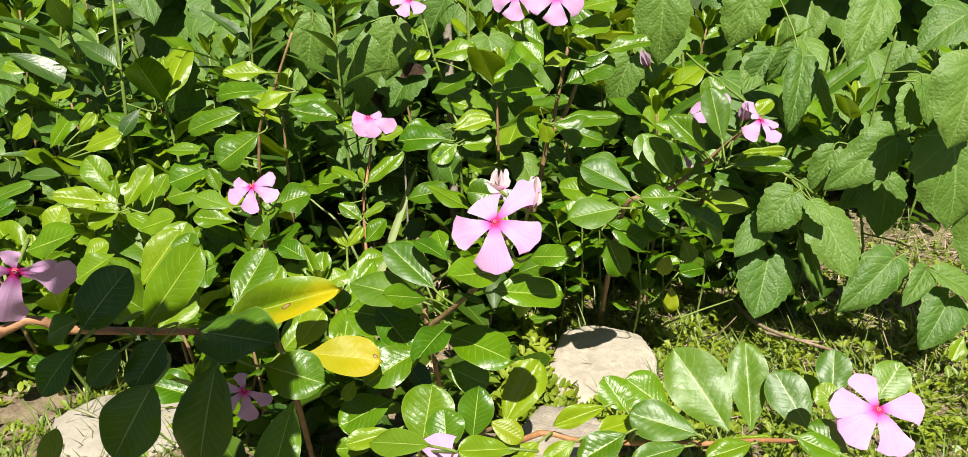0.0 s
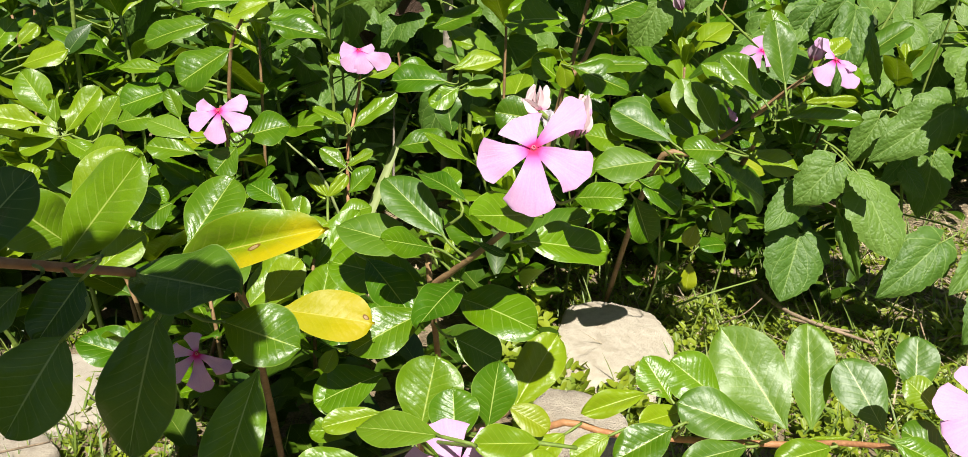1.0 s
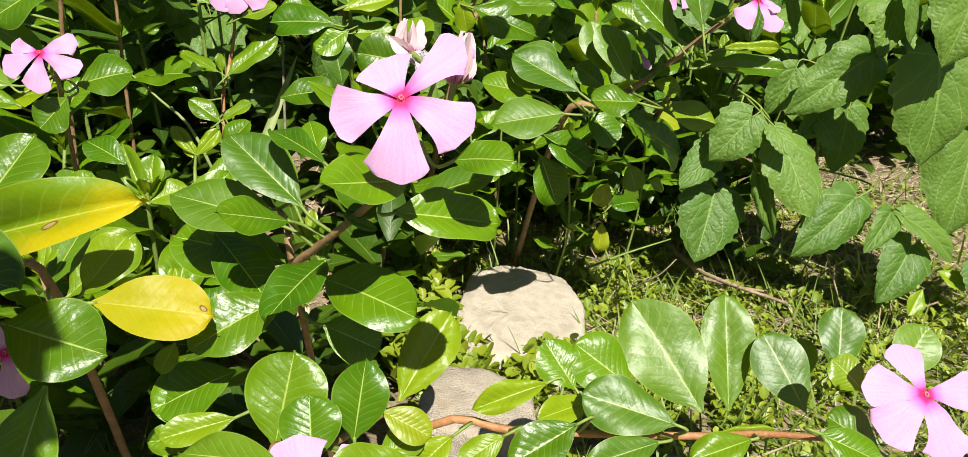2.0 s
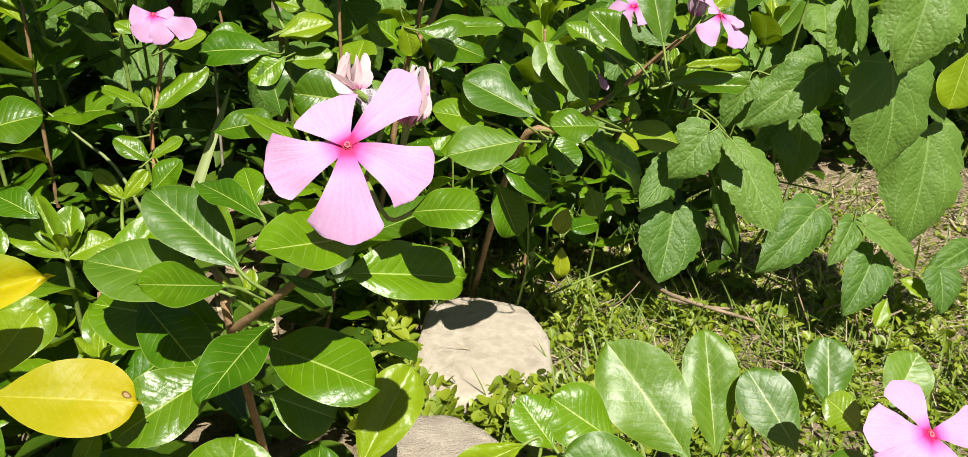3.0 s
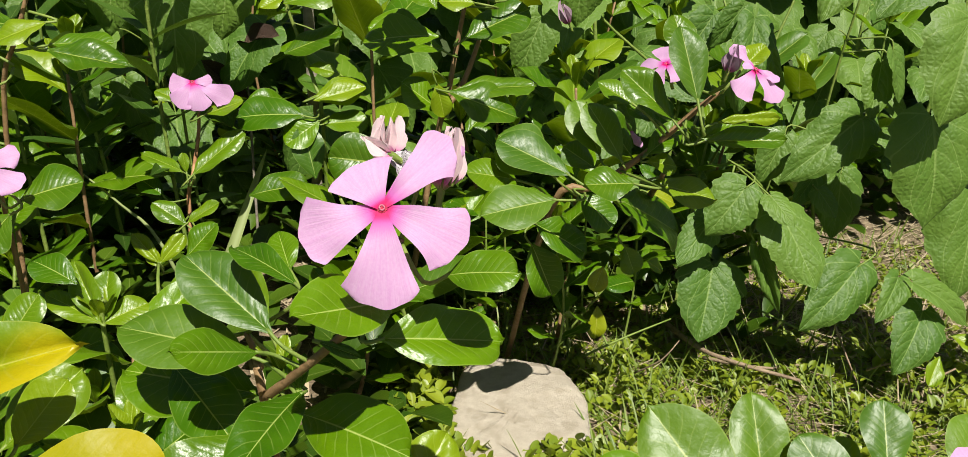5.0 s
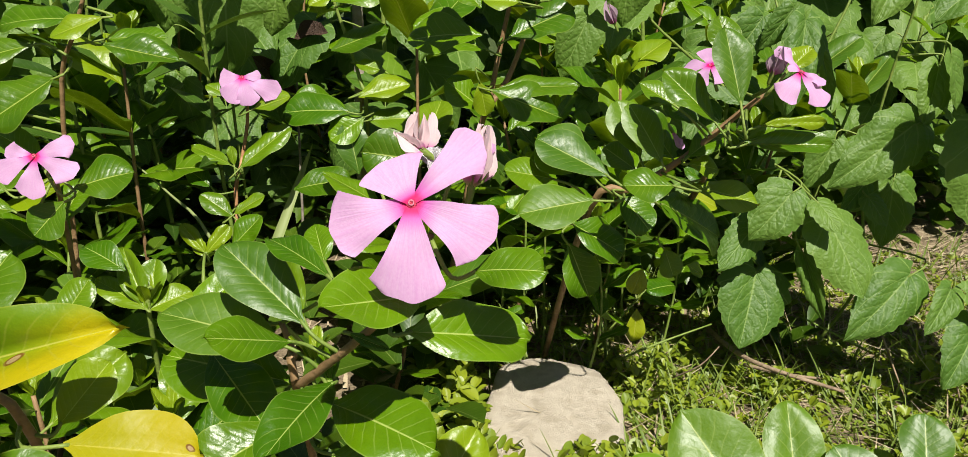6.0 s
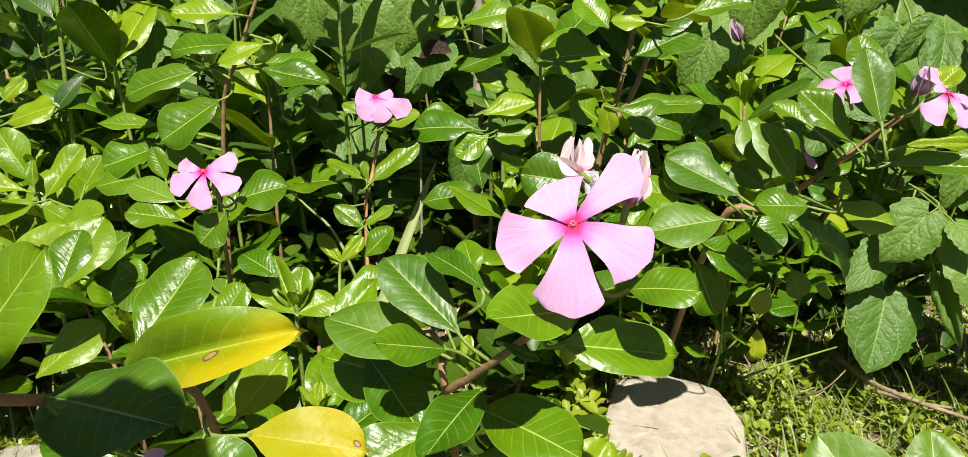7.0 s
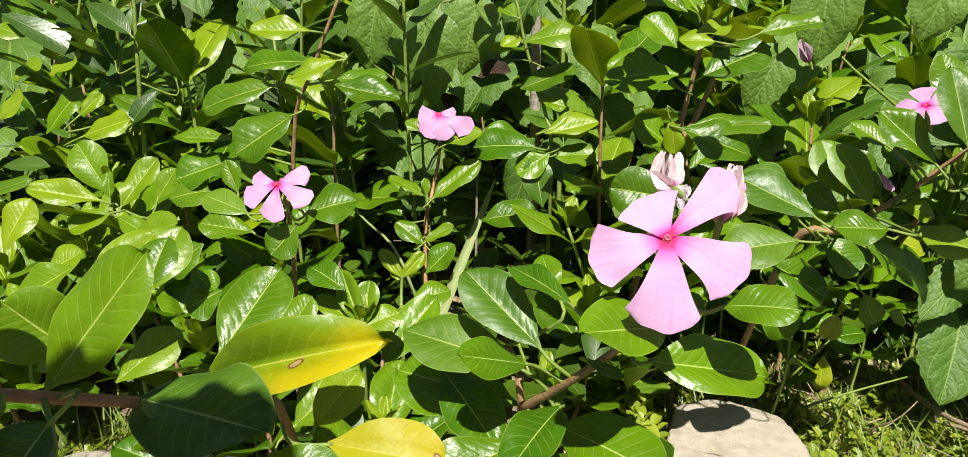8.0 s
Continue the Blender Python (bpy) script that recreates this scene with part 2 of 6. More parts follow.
def thing(name, at, label, category, group="", kind=""):
    ob = new(name)
    ob.empty_display_size = 0.02
    ob.matrix_world = Matrix.Translation(at)
    ob.location = at
    return tagged(ob, label, category, group, kind)


def origin_of(ob):
    """World matrix of a thing or part, from the bases alone."""
    m = ob.matrix_basis.copy()
    while ob.parent:
        ob = ob.parent
        m = ob.matrix_basis @ m
    return m


def attach(name, data, parent, m, label=""):
    """Links data as one mesh part under parent, at the world pose m."""
    ob = new(name, data)
    ob.parent = parent
    ob.matrix_basis = origin_of(parent).inverted() @ m
    if label:
        tagged(ob, label)
    return ob


def part(name, bm, material, parent, label=""):
    """Links a bmesh that is drawn in world places as one part."""
    m = Matrix.Translation(origin_of(parent).translation)
    bmesh.ops.transform(bm, matrix=m.inverted(), verts=bm.verts)
    return attach(name, mesh_of(name, bm, material), parent, m, label)


def sheet(profile, rows, cols, bend, fold, wave, twist, teeth=0.0, skew=0.0, rnd=None, puff=0.0, notch=0.0, slant=0.0, crown=0.0):
    """A leaf or petal of length 1 along y and width 1 along x: profile(v) is the half width; slant and crown shape a broad end."""
    bm = bmesh.new()
    uv = bm.loops.layers.uv.new("leaf")
    ph = rnd.uniform(0, 6)
    grid, where = [], {}
    for i in range(rows + 1):
        v = 1 - (1 - i / rows) ** 1.35 if rows > 15 else i / rows
        half = max(profile(v), 0.004)
        line = []
        for j in range(-cols, cols + 1):
            u = j / cols
            edge = 1.0
            if teeth and abs(j) == cols:
                edge = 1 + teeth * (-1.0, -0.3, 0.5, 1.1)[i % 4] * (1 - v * 0.4)
            x = u * half * edge + skew * half * v
            z = bend * (v * v - 0.25 * v) + fold * abs(u) * half + wave * math.sin(v * 9 + ph + (2.6 if u < 0 else 0)) * abs(u) ** 1.5 * min(1, 3 * v)
            z += puff * half * math.sin(math.pi * min(1, abs(u) * 0.85)) + puff * 0.06 * math.sin(v * 17 + ph * 3 + 1.3 * u) * abs(u)
            a = twist * (v - 0.3)
            x, z = x * math.cos(a) - z * math.sin(a), z * math.cos(a) + x * math.sin(a)
            y = v * (1 - 0.25 * bend * bend * v * v) - notch * abs(u) ** 1.5 * (1 - v) ** 5
            if crown:
                y += v ** 4 * (slant * u - crown * u * u - 0.35 * crown * u ** 6 + 0.012 * math.sin(7 * u + ph))
            w = bm.verts.new((x, y, z))
            where[w] = ((u + 1) / 2, v)
            line.append(w)
        grid.append(line)
    for i in range(rows):
        for j in range(2 * cols):
            f = bm.faces.new((grid[i][j], grid[i][j + 1], grid[i + 1][j + 1], grid[i + 1][j]))
            for loop in f.loops:
                loop[uv].uv = where[loop.vert]
    return bm


LOBES = ((0, 0.03, 0.08, 0.16, 0.26, 0.34, 0.42, 0.52, 0.6, 0.7, 0.8, 0.9, 1), (0.1, 0.27, 0.39, 0.46, 0.5, 0.485, 0.45, 0.43, 0.39, 0.325, 0.24, 0.13, 0.004))


def obovate(v):  # periwinkle leaf: a short stalk, widest past the middle, a blunt end
    if v < 0.05:
        return 0.025
    s = (v - 0.05) / 0.95
    if s > 0.975:
        return 0.012
    return 0.022 + 0.478 * max(0, math.sin(math.pi * (s / 0.975) ** 1.34)) ** 0.52


def oval(v):  # periwinkle leaf with its widest part nearer the middle
    if v < 0.05:
        return 0.025
    s = (v - 0.05) / 0.95
    if s > 0.98:
        return 0.01
    return 0.022 + 0.478 * max(0, math.sin(math.pi * (s / 0.98) ** 1.18)) ** 0.62


def rounded(v):  # broad leaf with both ends rounded
    return 0.02 + 0.48 * max(0, math.sin(math.pi * min(1, max(0, v - 0.03) / 0.96) ** 1.05)) ** 0.52


def lance(v):  # narrow leaf with a pointed end
    return 0.02 + 0.48 * math.sin(math.pi * min(1, v) ** 0.85) ** 1.1 * (1 - 0.15 * v)


def heart(v):  # broad leaf with a rounded base, blunt side lobes and a drawn-out tip
    return float(np.interp(v, LOBES[0], LOBES[1]))


def wedge(v):  # petal: a narrow claw that widens steadily to a broad, squared end
    grow = 0.045 + 0.455 * min(1, (max(0, v) * 1.1) ** 0.98)
    return grow if v < 0.86 else grow * (1 - ((v - 0.86) / 0.14) ** 2 * 0.1)


def strip(v):
    return 0.5 * (1 - v ** 2.2) ** 0.7


def variants(name, count, material, profile, rows, cols, bend, fold, wave, twist, teeth=0.0, skew=0.0, seed=1, puff=0.0, slant=0.0, crown=0.0):
    rnd = random.Random(seed)
    out = []
    for k in range(count):
        shape = oval if profile is obovate and k % 3 == 2 else profile
        bm = sheet(shape, rows, cols, rnd.uniform(*bend), rnd.uniform(*fold), rnd.uniform(0.4, 1) * wave, rnd.uniform(-twist, twist), teeth, skew, rnd, puff * rnd.uniform(0.5, 1.3), 0.14 if profile is heart else 0.0, slant * rnd.uniform(0.7, 1.3), crown)
        out.append(mesh_of(name, bm, material))
    return out


LEAF = variants("glossy_leaf", 8, GREEN, obovate, 18, 5, (-0.22, 0.04), (-0.05, 0.13), 0.06, 0.22, seed=3, puff=0.1)
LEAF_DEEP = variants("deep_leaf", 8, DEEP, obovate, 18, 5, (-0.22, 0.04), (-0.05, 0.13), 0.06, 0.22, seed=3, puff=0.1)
LEAF_ROUND = variants("rounded_leaf", 5, SHADED_GREEN, rounded, 18, 5, (-0.15, 0.04), (-0.04, 0.1), 0.06, 0.15, seed=18, puff=0.1)
LEAF_SHEEN = variants("waxy_leaf", 6, SHEEN, obovate, 18, 5, (-0.12, 0.02), (-0.03, 0.08), 0.04, 0.12, seed=19, puff=0.07)
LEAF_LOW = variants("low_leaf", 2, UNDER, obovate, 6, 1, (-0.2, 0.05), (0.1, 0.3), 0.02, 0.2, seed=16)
LEAF_FRESH = variants("fresh_leaf", 5, FRESH, obovate, 18, 5, (-0.18, 0.08), (-0.03, 0.16), 0.06, 0.22, seed=4, puff=0.11)
LEAF_YELLOWING = variants("yellowing_leaf", 2, YELLOWING, obovate, 18, 5, (-0.15, 0.0), (0.2, 0.28), 0.05, 0.2, seed=5, puff=0.12)
LEAF_LIME = variants("lime_leaf", 2, LIME, obovate, 16, 3, (-0.2, -0.05), (0.02, 0.14), 0.04, 0.2, seed=20, puff=0.1)
LEAF_YELLOW = variants("yellow_leaf", 2, YELLOW, obovate, 16, 3, (-0.2, -0.05), (0.02, 0.12), 0.04, 0.2, seed=6, puff=0.1)
LEAF_BROAD = variants("toothed_leaf", 8, MATT, heart, 30, 5, (-0.3, -0.02), (-0.14, 0.1), 0.04, 0.2, teeth=0.06, seed=7, puff=0.16)
LEAF_SLIM = variants("narrow_leaf", 6, SLIM, lance, 12, 2, (-0.25, 0.05), (0.03, 0.12), 0.01, 0.3, seed=8)
GRASS = variants("grass_blade", 6, BLADE, strip, 6, 1, (-0.5, 0.2), (0.0, 0.02), 0.0, 0.02, seed=9)
STRAP = variants("strap", 2, PALE_BLADE, strip, 10, 1, (-0.05, 0.03), (0.02, 0.08), 0.0, 0.01, seed=21)
WEED = variants("weed_leaf", 1, TURF, obovate, 4, 1, (-0.2, 0.1), (0.1, 0.4), 0.02, 0.1, seed=15)
WEED_LEAF = variants("round_weed_leaf", 2, TURF, rounded, 7, 2, (-0.25, 0.1), (0.05, 0.3), 0.03, 0.15, seed=22)
STRAWS = variants("straw", 4, STRAW, strip, 4, 1, (-0.2, 0.2), (0.0, 0.02), 0.0, 0.02, seed=10)
PETALS = variants("petal", 6, PETAL, wedge, 18, 8, (-0.2, 0.0), (-0.06, 0.08), 0.05, 0.2, skew=0.1, seed=11, slant=-0.07, crown=0.13)
PETALS_SPENT = variants("spent_petal", 4, FADED, lance, 10, 3, (-0.3, 0.3), (0.3, 0.6), 0.06, 0.8, skew=0.12, seed=17)
PETALS_CREAM = variants("cream_petal", 4, CREAM, lance, 12, 4, (-0.12, 0.12), (0.4, 0.8), 0.07, 0.4, skew=0.1, seed=23)
PETALS_DRY = variants("papery_petal", 4, PAPERY, wedge, 10, 4, (-0.5, 0.3), (0.1, 0.5), 0.1, 0.6, skew=0.12, seed=13)
LEAF_DEAD = variants("dead_leaf", 4, DEAD, obovate, 10, 3, (-0.3, 0.3), (0.2, 0.9), 0.08, 0.7, seed=14)


def plane_pose(base, tip, width, facing):
    """The pose of a unit leaf from base to tip whose upper face looks along facing."""
    base, tip = Vector(base), Vector(tip)
    y = tip - base
    length = y.length
    y.normalize()
    z = Vector(facing)
    z = z - y * z.dot(y)
    if z.length < 1e-4:
        z = y.orthogonal()
    z.normalize()
    x = y.cross(z)
    m = Matrix((x * width, y * length, z * length)).transposed().to_4x4()
    m.translation = base
    return m


picks = random.Random(77)


def leaf(plant, base, tip, width, facing=(0, -0.5, 0.8), kind=None, name="leaf", label=""):
    return attach(name, picks.choice(kind or LEAF), plant, plane_pose(base, tip, width, facing), label)


def tube(points, radii, sides=7):
    """A bent round bar through a few points, with a radius at each."""
    bm = bmesh.new()
    pts = [Vector(p) for p in points]
    smooth, rads = [], []
    n = len(pts)
    for i in range(n - 1):
        a, b, c, d = pts[max(i - 1, 0)], pts[i], pts[i + 1], pts[min(i + 2, n - 1)]
        for k in range(4):
            s = k / 4
            smooth.append(0.5 * ((2 * b) + (c - a) * s + (2 * a - 5 * b + 4 * c - d) * s * s + (3 * b - a - 3 * c + d) * s ** 3))
            rads.append(radii[i] + (radii[i + 1] - radii[i]) * s)
    smooth.append(pts[-1])
    rads.append(radii[-1])
    rings = []
    for i, p in enumerate(smooth):
        way = (smooth[min(i + 1, len(smooth) - 1)] - smooth[max(i - 1, 0)]).normalized()
        side = way.cross(Vector((0.3, 1, 0.2))).normalized()
        other = way.cross(side)
        rings.append([bm.verts.new(p + rads[i] * (math.cos(a) * side + math.sin(a) * other)) for a in [6.2832 * k / sides for k in range(sides)]])
    for r0, r1 in zip(rings, rings[1:]):
        for k in range(sides):
            bm.faces.new((r0[k], r0[(k + 1) % sides], r1[(k + 1) % sides], r1[k]))
    bm.faces.new(rings[0])
    bm.faces.new(rings[-1])
    bmesh.ops.recalc_face_normals(bm, faces=bm.faces)
    return bm


def stem(plant, points, thick, material=None, name="stem", thin=0.6):
    n = len(points) - 1
    return part(name, tube(points, [thick * (1 - (1 - thin) * i / n) for i in range(n + 1)]), material or GREEN_STEM, plant)


def flower(plant, centre, facing, up, radius, turn=0.0, petals=None, kind=None, stalk=None, cup=0.0, name="flower"):
    """A five-petalled flower: a slim green tube with an eye, and petals as (degrees, length, width) of the radius."""
    c, z = Vector(centre), Vector(facing).normalized()
    y = Vector(up)
    y = (y - z * y.dot(z)).normalized()
    x = y.cross(z)
    back = c - z * 0.024 if stalk is None else Vector(stalk)
    head = part(name, tube([back, c.lerp(back, 0.45) - z * 0.001, c - z * 0.0012], [0.0013, 0.0011, 0.0014], 7), GREEN_STEM, plant)
    eye = bmesh.new()
    bmesh.ops.create_uvsphere(eye, u_segments=10, v_segments=6, radius=1.0)
    bmesh.ops.transform(eye, matrix=Matrix.Translation(c + z * 0.0004) @ Matrix((x, y, z)).transposed().to_4x4() @ Matrix.Diagonal((radius * 0.07, radius * 0.07, radius * 0.03, 1)), verts=eye.verts)
    part("eye", eye, EYE_RED, head, "deep pink flower eye")
    ring = [c + z * (radius * 0.03 + 0.0005) + (x * math.cos(a) + y * math.sin(a)) * radius * 0.03 for a in [6.2832 * k / 8 for k in range(9)]]
    part("throat", tube(ring, [radius * 0.011] * 9, 5), PALE_EYE, head, "pale ring round the flower's throat")
    ring = petals or [(90 + 72 * k, 1.0, 0.92) for k in range(5)]
    for k, (deg, size, wide) in enumerate(ring):
        a = radians(deg + turn)
        way = x * math.cos(a) + y * math.sin(a)
        tip = c + way * radius * size + z * (cup * radius + 0.0012 * (k % 3))
        attach("petal", picks.choice(kind or PETALS), head, plane_pose(c + z * 0.0005 * (k % 3), tip, radius * wide, z))
    return head


def bud_cluster(plant, at, size):
    """A tuft of small unopened leaves and buds at a shoot's end."""
    for k in range(4):
        a = 1.57 * k + picks.uniform(-0.3, 0.3)
        tip = Vector(at) + Vector((math.cos(a) * 0.5, math.sin(a) * 0.5, 0.9)) * size
        leaf(plant, at, tip, size * 0.4, (-math.cos(a), -math.sin(a), 0.6), LEAF_FRESH, "young_leaf")


def shoot(plant, foot, top, size, pairs, rnd, kind=None, slim=False, thick=0.0022, spread=0.75, material=None, bare=0.25, tuft=True):
    """A stem from foot to top with opposite leaf pairs, each pair turned a quarter from the last."""
    foot, top = Vector(foot), Vector(top)
    mid = foot.lerp(top, 0.5) + Vector((rnd.uniform(-1, 1), rnd.uniform(-1, 1), 0)) * (top - foot).length * 0.08
    stem(plant, [foot, mid, top], thick, material or rnd.choice([GREEN_STEM, RED_STEM]))
    phase = rnd.uniform(0, 3.14)
    for k in range(pairs):
        s = bare + (1 - bare) * (k + 0.6) / pairs
        at = foot.lerp(mid, 2 * s) if s < 0.5 else mid.lerp(top, 2 * s - 1)
        grow = size * (0.65 + 0.45 * math.sin(math.pi * min(1, 0.25 + 0.75 * (1 - k / pairs)))) * rnd.uniform(0.8, 1.15)
        for half in (0, 1):
            a = phase + k * 1.5708 + half * math.pi + rnd.uniform(-0.3, 0.3)
            rise = rnd.uniform(0.1, 0.55) + 0.45 * k / pairs
            way = Vector((math.cos(a), math.sin(a), rise)).normalized()
            face = Vector((-math.cos(a) * rise, -math.sin(a) * rise - 0.15, 1)) + Vector((rnd.uniform(-0.4, 0.4), rnd.uniform(-0.4, 0.3), 0))
            leaf(plant, at, at + way * grow, grow * rnd.uniform(0.42, 0.56) * (0.5 if slim else 1), face, kind or (LEAF_SLIM if slim else rnd.choice((LEAF, LEAF, LEAF_DEEP, LEAF_DEEP, LEAF_SHEEN, LEAF_FRESH))))
    if tuft:
        bud_cluster(plant, top, size * 0.4)


def broad_plant(name, foot, top, size, count, rnd, label, group):
    """A shrub with toothed, rough leaves on long stalks."""
    p = thing(name, foot, label, "plant", group)
    foot, top = Vector(foot), Vector(top)
    mid = foot.lerp(top, 0.5) + Vector((rnd.uniform(-0.03, 0.03), 0, 0))
    stem(p, [foot, mid, top], 0.0035, GREEN_STEM)
    for k in range(count):
        s = 0.2 + 0.8 * (k + 0.5) / count
        at = foot.lerp(mid, 2 * s) if s < 0.5 else mid.lerp(top, 2 * s - 1)
        a = k * 2.4 + rnd.uniform(-0.4, 0.4)
        out = Vector((math.cos(a), math.sin(a) * 0.8 - 0.25, rnd.uniform(0.1, 0.5))) * size * rnd.uniform(0.5, 0.9)
        base = at + out
        grow = size * rnd.uniform(0.75, 1.2)
        stem(p, [at, at + out * 0.6 + Vector((0, 0, 0.01)), base], 0.0011, GREEN_STEM, "leaf_stalk")
        droop = Vector((math.cos(a) * 0.5, math.sin(a) * 0.4 - 0.35, -rnd.uniform(0.2, 1.0))).normalized()
        leaf(p, base, base + droop * grow, grow * rnd.uniform(0.7, 0.85), (math.cos(a) * 0.3, -0.7 + rnd.uniform(-0.2, 0.2), 0.8), LEAF_BROAD)
    return p


# ---- the ground and what lies on it ----
def ground_height(x, y):
    near = max(0.0, 1 - (abs(x) + abs(y - 0.7)) / 3)
    return near * (0.018 * noise.noise((x * 5, y * 5, 0.3)) + 0.006 * noise.noise((x * 22, y * 22, 1.7))) + 0.05 * max(0, min(1, (y - 0.85) * 2)) - 0.004


def build_ground():
    bm = bmesh.new()
    steps = [-60, -25, -10, -5, -3, -2, -1.5] + [-1.2 + 0.03 * k for k in range(81)] + [1.5, 2, 3, 5, 10, 25, 60]
    rows = [[bm.verts.new((x, y + 0.5, ground_height(x, y + 0.5))) for x in steps] for y in steps]
    for r0, r1 in zip(rows, rows[1:]):
        for k in range(len(steps) - 1):
            bm.faces.new((r0[k], r0[k + 1], r1[k + 1], r1[k]))
    return tagged(new("ground", mesh_of("ground", bm, SOIL)), "dry brown garden soil with weeds and straw", "ground", kind="structure")


build_ground()


def stone(at, corners, tall, label, material, seed, name="stone"):
    """A broken slab: corners of its outline as (degrees, radius), a slightly domed top and worn edges."""
    bm = bmesh.new()
    pts = [Vector((math.cos(radians(d)) * q, math.sin(radians(d)) * q, 0)) for d, q in corners]
    line = [p.lerp(q, k / 8) for p, q in zip(pts, pts[1:] + pts[:1]) for k in range(8)]
    line = [(line[i - 1] + line[i] * 2 + line[(i + 1) % len(line)]) / 4 for i in range(len(line))]
    n, rings = len(line), []
    big = max(q for d, q in corners)
    for shrink, h in [(1.0, 0.0), (1.02, 0.3), (1.01, 0.6), (1.0, 0.85), (0.98, 0.95), (0.94, 1.0), (0.8, 1.01), (0.6, 1.02), (0.4, 1.03), (0.2, 1.03), (0.06, 1.03)]:
        ring = []
        for p in line:
            p = p * shrink + Vector((0, 0, h * tall))
            side = Vector((p.x, p.y, 0)).normalized()
            rough = 0.02 * noise.noise(p * 35 + Vector((seed, 0, 0))) + 0.02 * noise.noise(p * 150 + Vector((0, seed, 0)))
            ring.append(bm.verts.new(p + (side * 0.6 + Vector((0, 0, 0.9))) * rough * big))
        rings.append(ring)
    for r0, r1 in zip(rings, rings[1:]):
        for k in range(n):
            bm.faces.new((r0[k], r0[(k + 1) % n], r1[(k + 1) % n], r1[k]))
    bm.faces.new(rings[-1])
    bm.faces.new(rings[0][::-1])
    ob = new(name, mesh_of(name, bm, material))
    ob.matrix_world = pose(*at)
    return tagged(ob, label, "stone", "stones on the ground")


def strew(name, label, category, unit, material, spots, sizes, wide, lean, seed):
    """Many small leaves or blades in one mesh: spots are roots, each with a size and a random lean."""
    rnd = random.Random(seed)
    src = [tuple(v.co) for v in unit.vertices]
    faces = [tuple(p.vertices) for p in unit.polygons]
    uvs = np.empty(len(unit.loops) * 2)
    unit.uv_layers[0].data.foreach_get("uv", uvs)
    co = np.array(src)
    verts, polys = [], []
    for x, y, z in spots:
        size = rnd.uniform(*sizes)
        a, tilt = rnd.uniform(0, 6.283), rnd.uniform(*lean)
        way = Vector((math.cos(a) * math.sin(tilt), math.sin(a) * math.sin(tilt), math.cos(tilt)))
        m = np.array(plane_pose((x, y, z), Vector((x, y, z)) + way * size, size * wide * rnd.uniform(0.8, 1.25), (-math.cos(a), -math.sin(a), rnd.uniform(0.3, 1.4))))
        start = len(verts) * len(src)
        verts.append(co @ m[:3, :3].T + m[:3, 3])
        polys += [tuple(start + i for i in f) for f in faces]
    data = bpy.data.meshes.new(name)
    data.from_pydata(np.concatenate(verts).tolist(), [], polys)
    data.uv_layers.new(name="leaf").data.foreach_set("uv", np.tile(uvs, len(verts)))
    data.materials.append(material)
    data.polygons.foreach_set("use_smooth", [True] * len(data.polygons))
    return tagged(new(name, data), label, category, kind="stuff")


def withered(plant, base, tip, width, kind, seed, count=4, spread=0.2, name="withered_flower"):
    """A spent flower: petals folded together round one axis."""
    rnd = random.Random(seed)
    b, t = Vector(base), Vector(tip)
    size = (t - b).length
    head = part(name, tube([b - (t - b) * 0.35, b, b.lerp(t, 0.2)], [0.0009, 0.0014, 0.0011], 6), GREEN_STEM, plant, "spent flower with folded pale petals")
    for k in range(count):
        a = 6.283 * k / count + rnd.uniform(-0.5, 0.5)
        side = Vector((math.cos(a), math.sin(a), rnd.uniform(-0.2, 0.3)))
        attach("petal", rnd.choice(kind), head, plane_pose(b, t + side * size * spread, width * rnd.uniform(0.6, 1.0), side + Vector((0, -0.4, 0.2))))
    return head


def grown(plant, lines, base, tip, width, facing, kind):
    """A leaf with a stalk from the nearest point of the plant's stems."""
    b = Vector(base)
    best = None
    for line in lines:
        for p, q in zip(line, line[1:]):
            p, q = Vector(p), Vector(q)
            s = max(0, min(1, (b - p).dot(q - p) / max((q - p).length_squared, 1e-9)))
            at = p.lerp(q, s)
            if best is None or (at - b).length < (best - b).length:
                best = at
    gap = (best - b).length
    ob = leaf(plant, base, tip, width, facing, kind)
    if 0.004 < gap < (0.075 if kind is LEAF_BROAD else 0.055):
        way = (b - Vector(tip)).normalized()
        size = 0.0009 if gap < 0.04 else 0.001
        stem(plant, [best, b + way * gap * 0.35 - Vector((0, 0, gap * 0.06)), b + (Vector(tip) - b) * 0.05], size, GREEN_STEM, "leaf_stalk", 0.8)
    return ob



plant_a = thing("periwinkle_plant", (-0.0150, 0.5300, 0.0000), "periwinkle plant with glossy leaves and a wide-open pink flower", "plant", "periwinkle plants")
stems = [[(-0.0150, 0.5300, 0.0000), (-0.0333, 0.4761, 0.1939), (-0.0344, 0.4812, 0.2056), (-0.0411, 0.4923, 0.2158)], [(-0.0333, 0.4761, 0.1939), (-0.0185, 0.4588, 0.2138), (-0.0031, 0.4464, 0.2328), (0.0126, 0.4381, 0.2537), (0.0215, 0.4384, 0.2758)]]
for line in stems:
    stem(plant_a, line, 0.0021, RED_STEM)
grown(plant_a, stems, (0.0129, 0.4250, 0.2453), (0.0583, 0.4360, 0.2373), 0.0268, (0.00, -0.60, 0.80), LEAF_DEEP)
